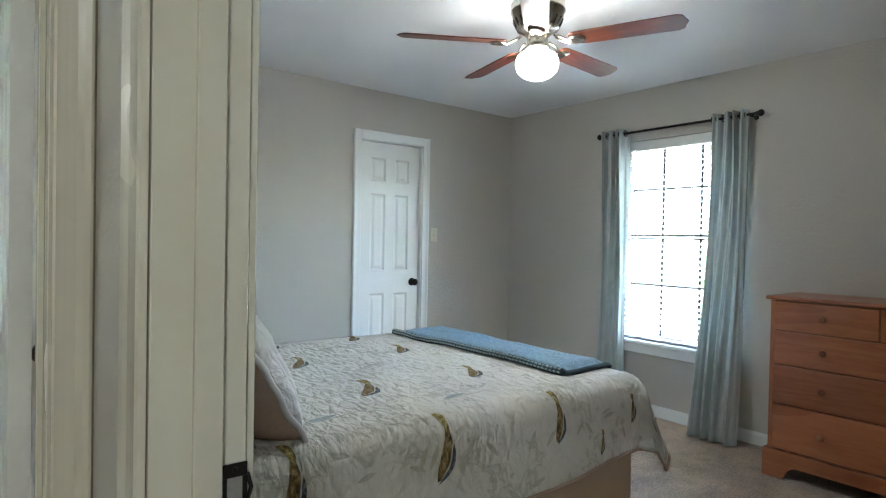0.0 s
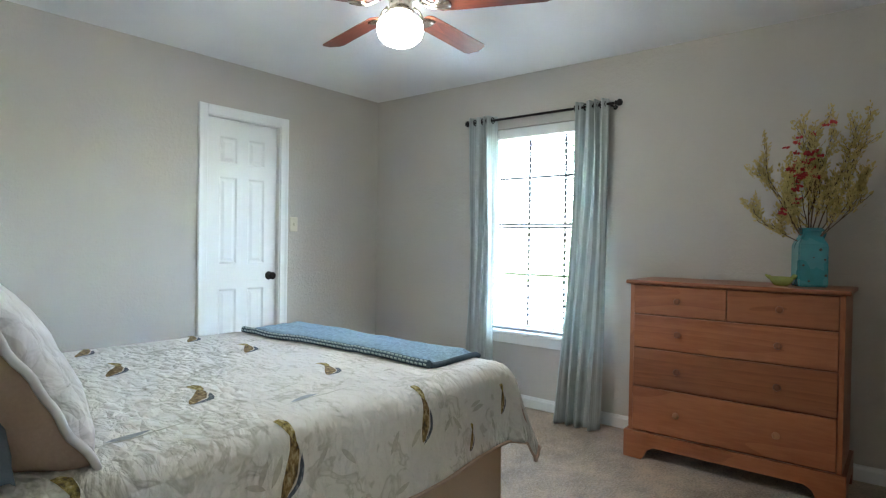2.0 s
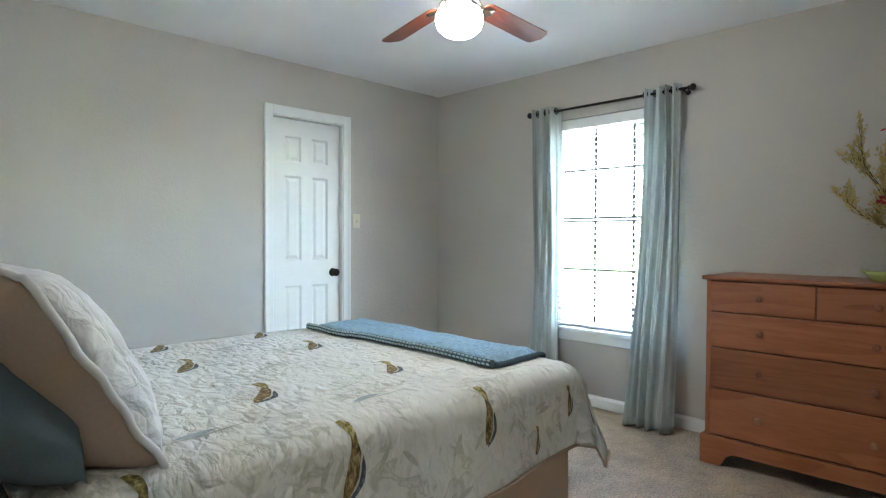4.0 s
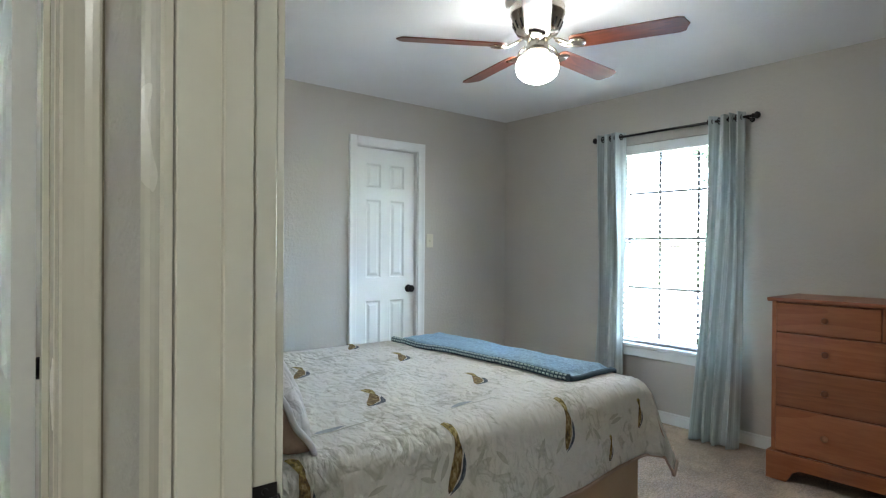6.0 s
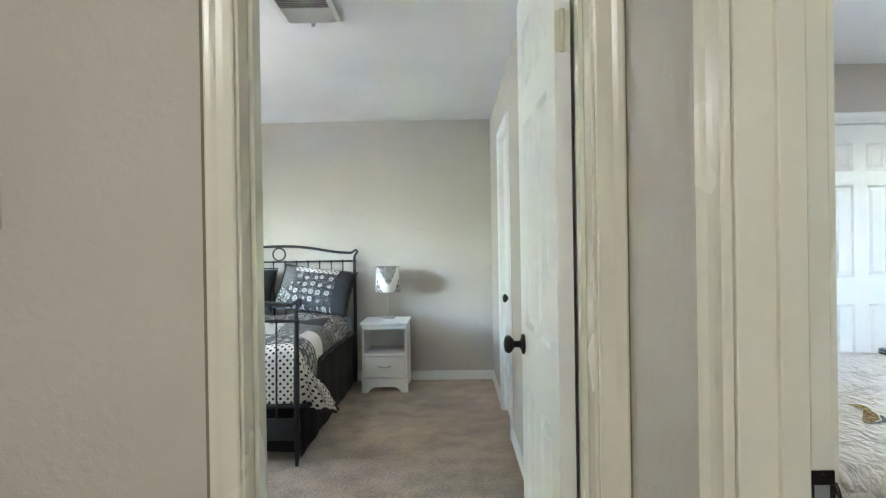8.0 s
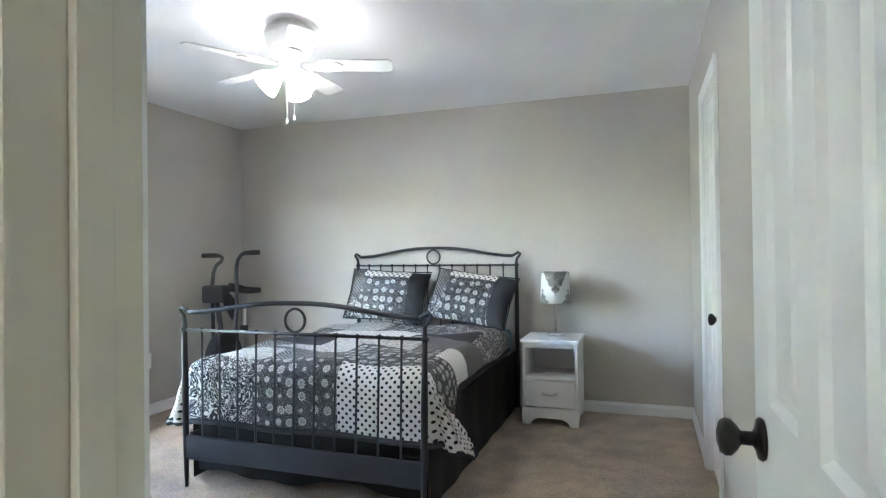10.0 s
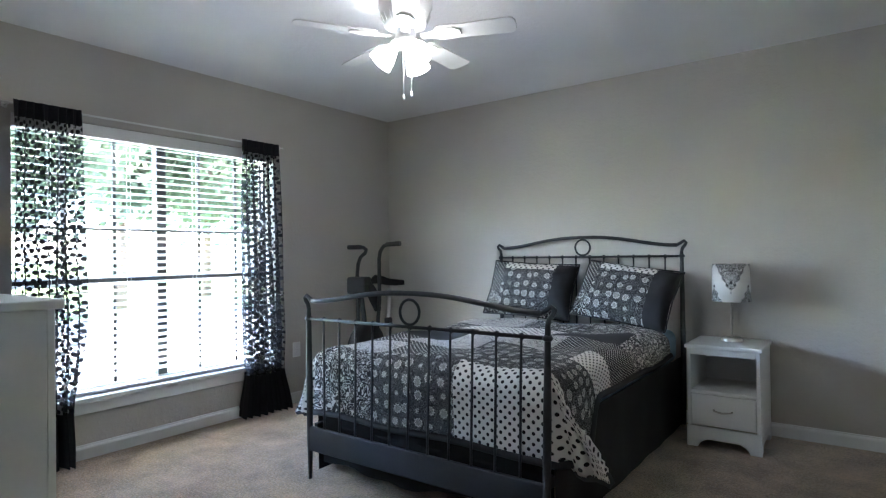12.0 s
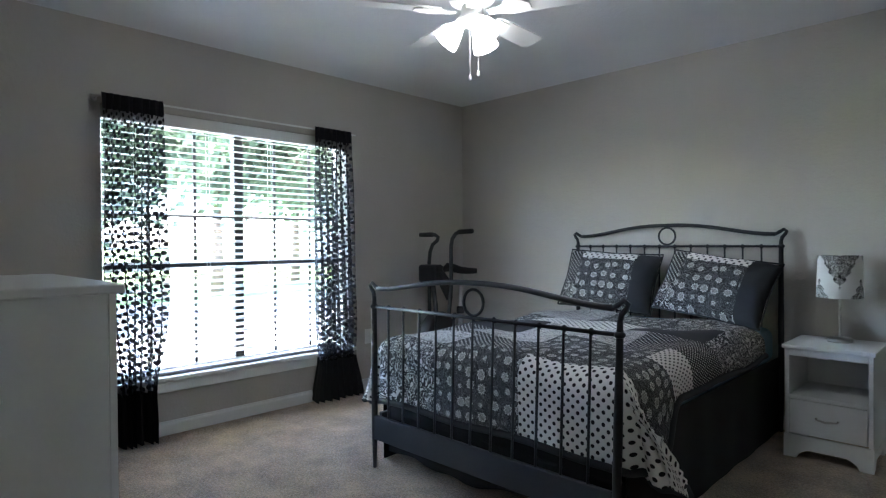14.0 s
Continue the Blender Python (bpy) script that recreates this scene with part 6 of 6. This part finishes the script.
for x0, x1, y0, y1 in ((-vw, vw, -vl, -vl + 0.03), (-vw, vw, vl - 0.03, vl), (-vw, -vw + 0.03, -vl + 0.03, vl - 0.03), (vw - 0.03, vw, -vl + 0.03, vl - 0.03)):
    part("frame", box(B(), x0, x1, y0, y1, -0.010, 0, 0.003, 1), M_PLASTIC, vent)
# flat dark sheet in place of the shaded duct
part("backing", box(B(), -vw + 0.03, vw - 0.03, -vl + 0.03, vl - 0.03, -0.002, 0), M_DARKHOLE, vent)
vs0 = part("slat", box(B(), -vw + 0.03, vw - 0.03, -0.012, 0.012, -0.0008, 0.0008), M_PLASTIC, vent, m=pose(0, -vl + 0.045, -0.010, 35))
for k in range(1, 13):
    share("slat", vs0, vent, pose(0, -vl + 0.045 + 0.0205 * k, -0.010, 35 if k < 5 else -35))
part("lever", box(B(), -0.01, 0.01, vl - 0.02, vl - 0.012, -0.035, -0.008, 0.002, 1), M_PLASTIC, vent)

# unseen dome light, added behind the walker to light the hall
hall_light = thing("ceiling_light", "unseen flush dome light added to light the hall", "ceiling light", pose(-0.15, -0.35, CEILING))
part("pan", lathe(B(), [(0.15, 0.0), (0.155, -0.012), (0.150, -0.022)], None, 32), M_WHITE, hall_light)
part("dome", lathe(B(), [(0.145, -0.020), (0.138, -0.045), (0.110, -0.072), (0.06, -0.090), (0.008, -0.096)], None, 32), glow("added_dome_glow", (1.0, 0.985, 0.93), 1.35), hall_light, "glowing dome of the added hall light")


# ---------------------------------------------------------------- outdoors
structure("ground", box(B(), -400, 400, -400, 400, -0.60, -0.45), M_GRASS, "lawn that runs to the horizon")
structure("driveway", box(B(), -16.0, -5.2, -40, 60, -0.449, -0.43), M_ASPHALT, "pale sunlit concrete drive and street")
# made-up ground over the lawn, added to bounce neutral light through the window
structure("patio", box(B(), 5.0, 22.0, -40, 60, -0.449, -0.43), M_BOUNCE_GROUND, "grey ground added to bounce neutral light into the east window")


def tree(name, x, y, h, seed, label):
    t = thing(name, label, "tree", pose(x, y, -0.45))
    r = random.Random(seed)
    tb, lv = B(), B()
    tube(tb, [(0, 0, 0), (0.05, 0.02, h * 0.2), (0.12, -0.05, h * 0.42)], [0.22, 0.16, 0.12], 10)
    ends = []
    for k in range(9):
        a, z = r.uniform(0, 6.28), h * r.uniform(0.3, 0.42)
        p = [Vector((0.1, 0, z))]
        for i in range(4):
            p.append(p[-1] + Vector((math.cos(a) * h * 0.10, math.sin(a) * h * 0.10, h * r.uniform(0.05, 0.14))))
        tube(tb, p, 0.07, 6, 0.015)
        ends += p[1:]
    for e in ends:
        for _ in range(150):
            c = e + Vector((r.gauss(0, h * 0.07), r.gauss(0, h * 0.07), r.gauss(0, h * 0.055)))
            n = Vector((r.uniform(-1, 1), r.uniform(-1, 1), r.uniform(-1, 1))).normalized()
            s = n.orthogonal().normalized() * r.uniform(0.10, 0.22)
            q = n.cross(s) * 0.6
            lv.faces.new([lv.verts.new(c + d) for d in (s, q, -s, -q)])
    part("trunk", tb, M_BARK, t)
    part("crown", lv, M_LEAF, t, kind="stuff")
    return t


tree("tree", -12.5, 4.4, 6.5, 1, "leafy green tree in the front yard")
tree("tree", -15.0, 12.8, 8.0, 2, "leafy green tree across the street")
tree("tree", -21.5, 15.0, 9.0, 3, "leafy green tree across the street")
tree("tree", -19.0, 18.5, 8.5, 4, "leafy green tree across the street")
tree("tree", -17.0, 21.5, 8.0, 7, "leafy green tree across the street")
tree("tree", -17.5, 9.8, 8.5, 8, "leafy green tree across the street")
tree("tree", 20.0, 8.0, 8.0, 6, "leafy green tree behind the house")

house = thing("house", "pale sided neighbour house with a grey gable roof", "house", pose(-34, 31, -0.45))
part("wall", box(B(), -4, 4, -6, 6, 0, 3.0), M_SIDING, house)
part("roof", prism(B(), [(-4.6, 2.9), (4.6, 2.9), (0, 5.2)], Matrix(((1, 0, 0, 0), (0, 0, 1, -6.4), (0, 1, 0, 0), (0, 0, 0, 1))), 12.8), M_ROOF, house)
for yy in (-3.5, 0.0, 3.5):
    part("window", box(B(), 4.0, 4.05, yy - 0.6, yy + 0.6, 0.9, 2.3), M_ROOF, house)

car = thing("car", "silver car parked along the street", "car", pose(-15.0, 16.2, -0.43, 0, 0, 90))
bodyp = [(-2.2, 0.35), (-2.25, 0.75), (-1.9, 0.90), (-1.2, 0.95), (-0.6, 1.38), (0.7, 1.42), (1.35, 0.98), (2.1, 0.85), (2.25, 0.6), (2.2, 0.32)]
cb = prism(B(), bodyp, Matrix(((1, 0, 0, 0), (0, 0, 1, -0.85), (0, 1, 0, 0), (0, 0, 0, 1))), 1.7)
bmesh.ops.bevel(cb, geom=[e for e in cb.edges], offset=0.06, segments=2, affect="EDGES")
part("body", cb, M_CARPAINT, car)
for s in (-1, 1):
    part("side_window", prism(B(), [(-1.05, 0.97), (-0.55, 1.32), (0.62, 1.35), (1.1, 1.0)], Matrix(((1, 0, 0, 0), (0, 0, 1, s * 0.856 - 0.004), (0, 1, 0, 0), (0, 0, 0, 1))), 0.008), M_DARKHOLE, car)
    for xx in (-1.4, 1.4):
        wh = part("wheel", lathe(B(), [(0.18, -0.10), (0.32, -0.10), (0.34, 0.0), (0.32, 0.10), (0.18, 0.10)], pose(xx, s * 0.78, 0.33, 90), 24), M_RUBBER, car)
        part("rim", lathe(B(), [(0.18, -0.09), (0.19, 0.09)], pose(xx, s * 0.80, 0.33, 90), 16), M_STEEL, wh)
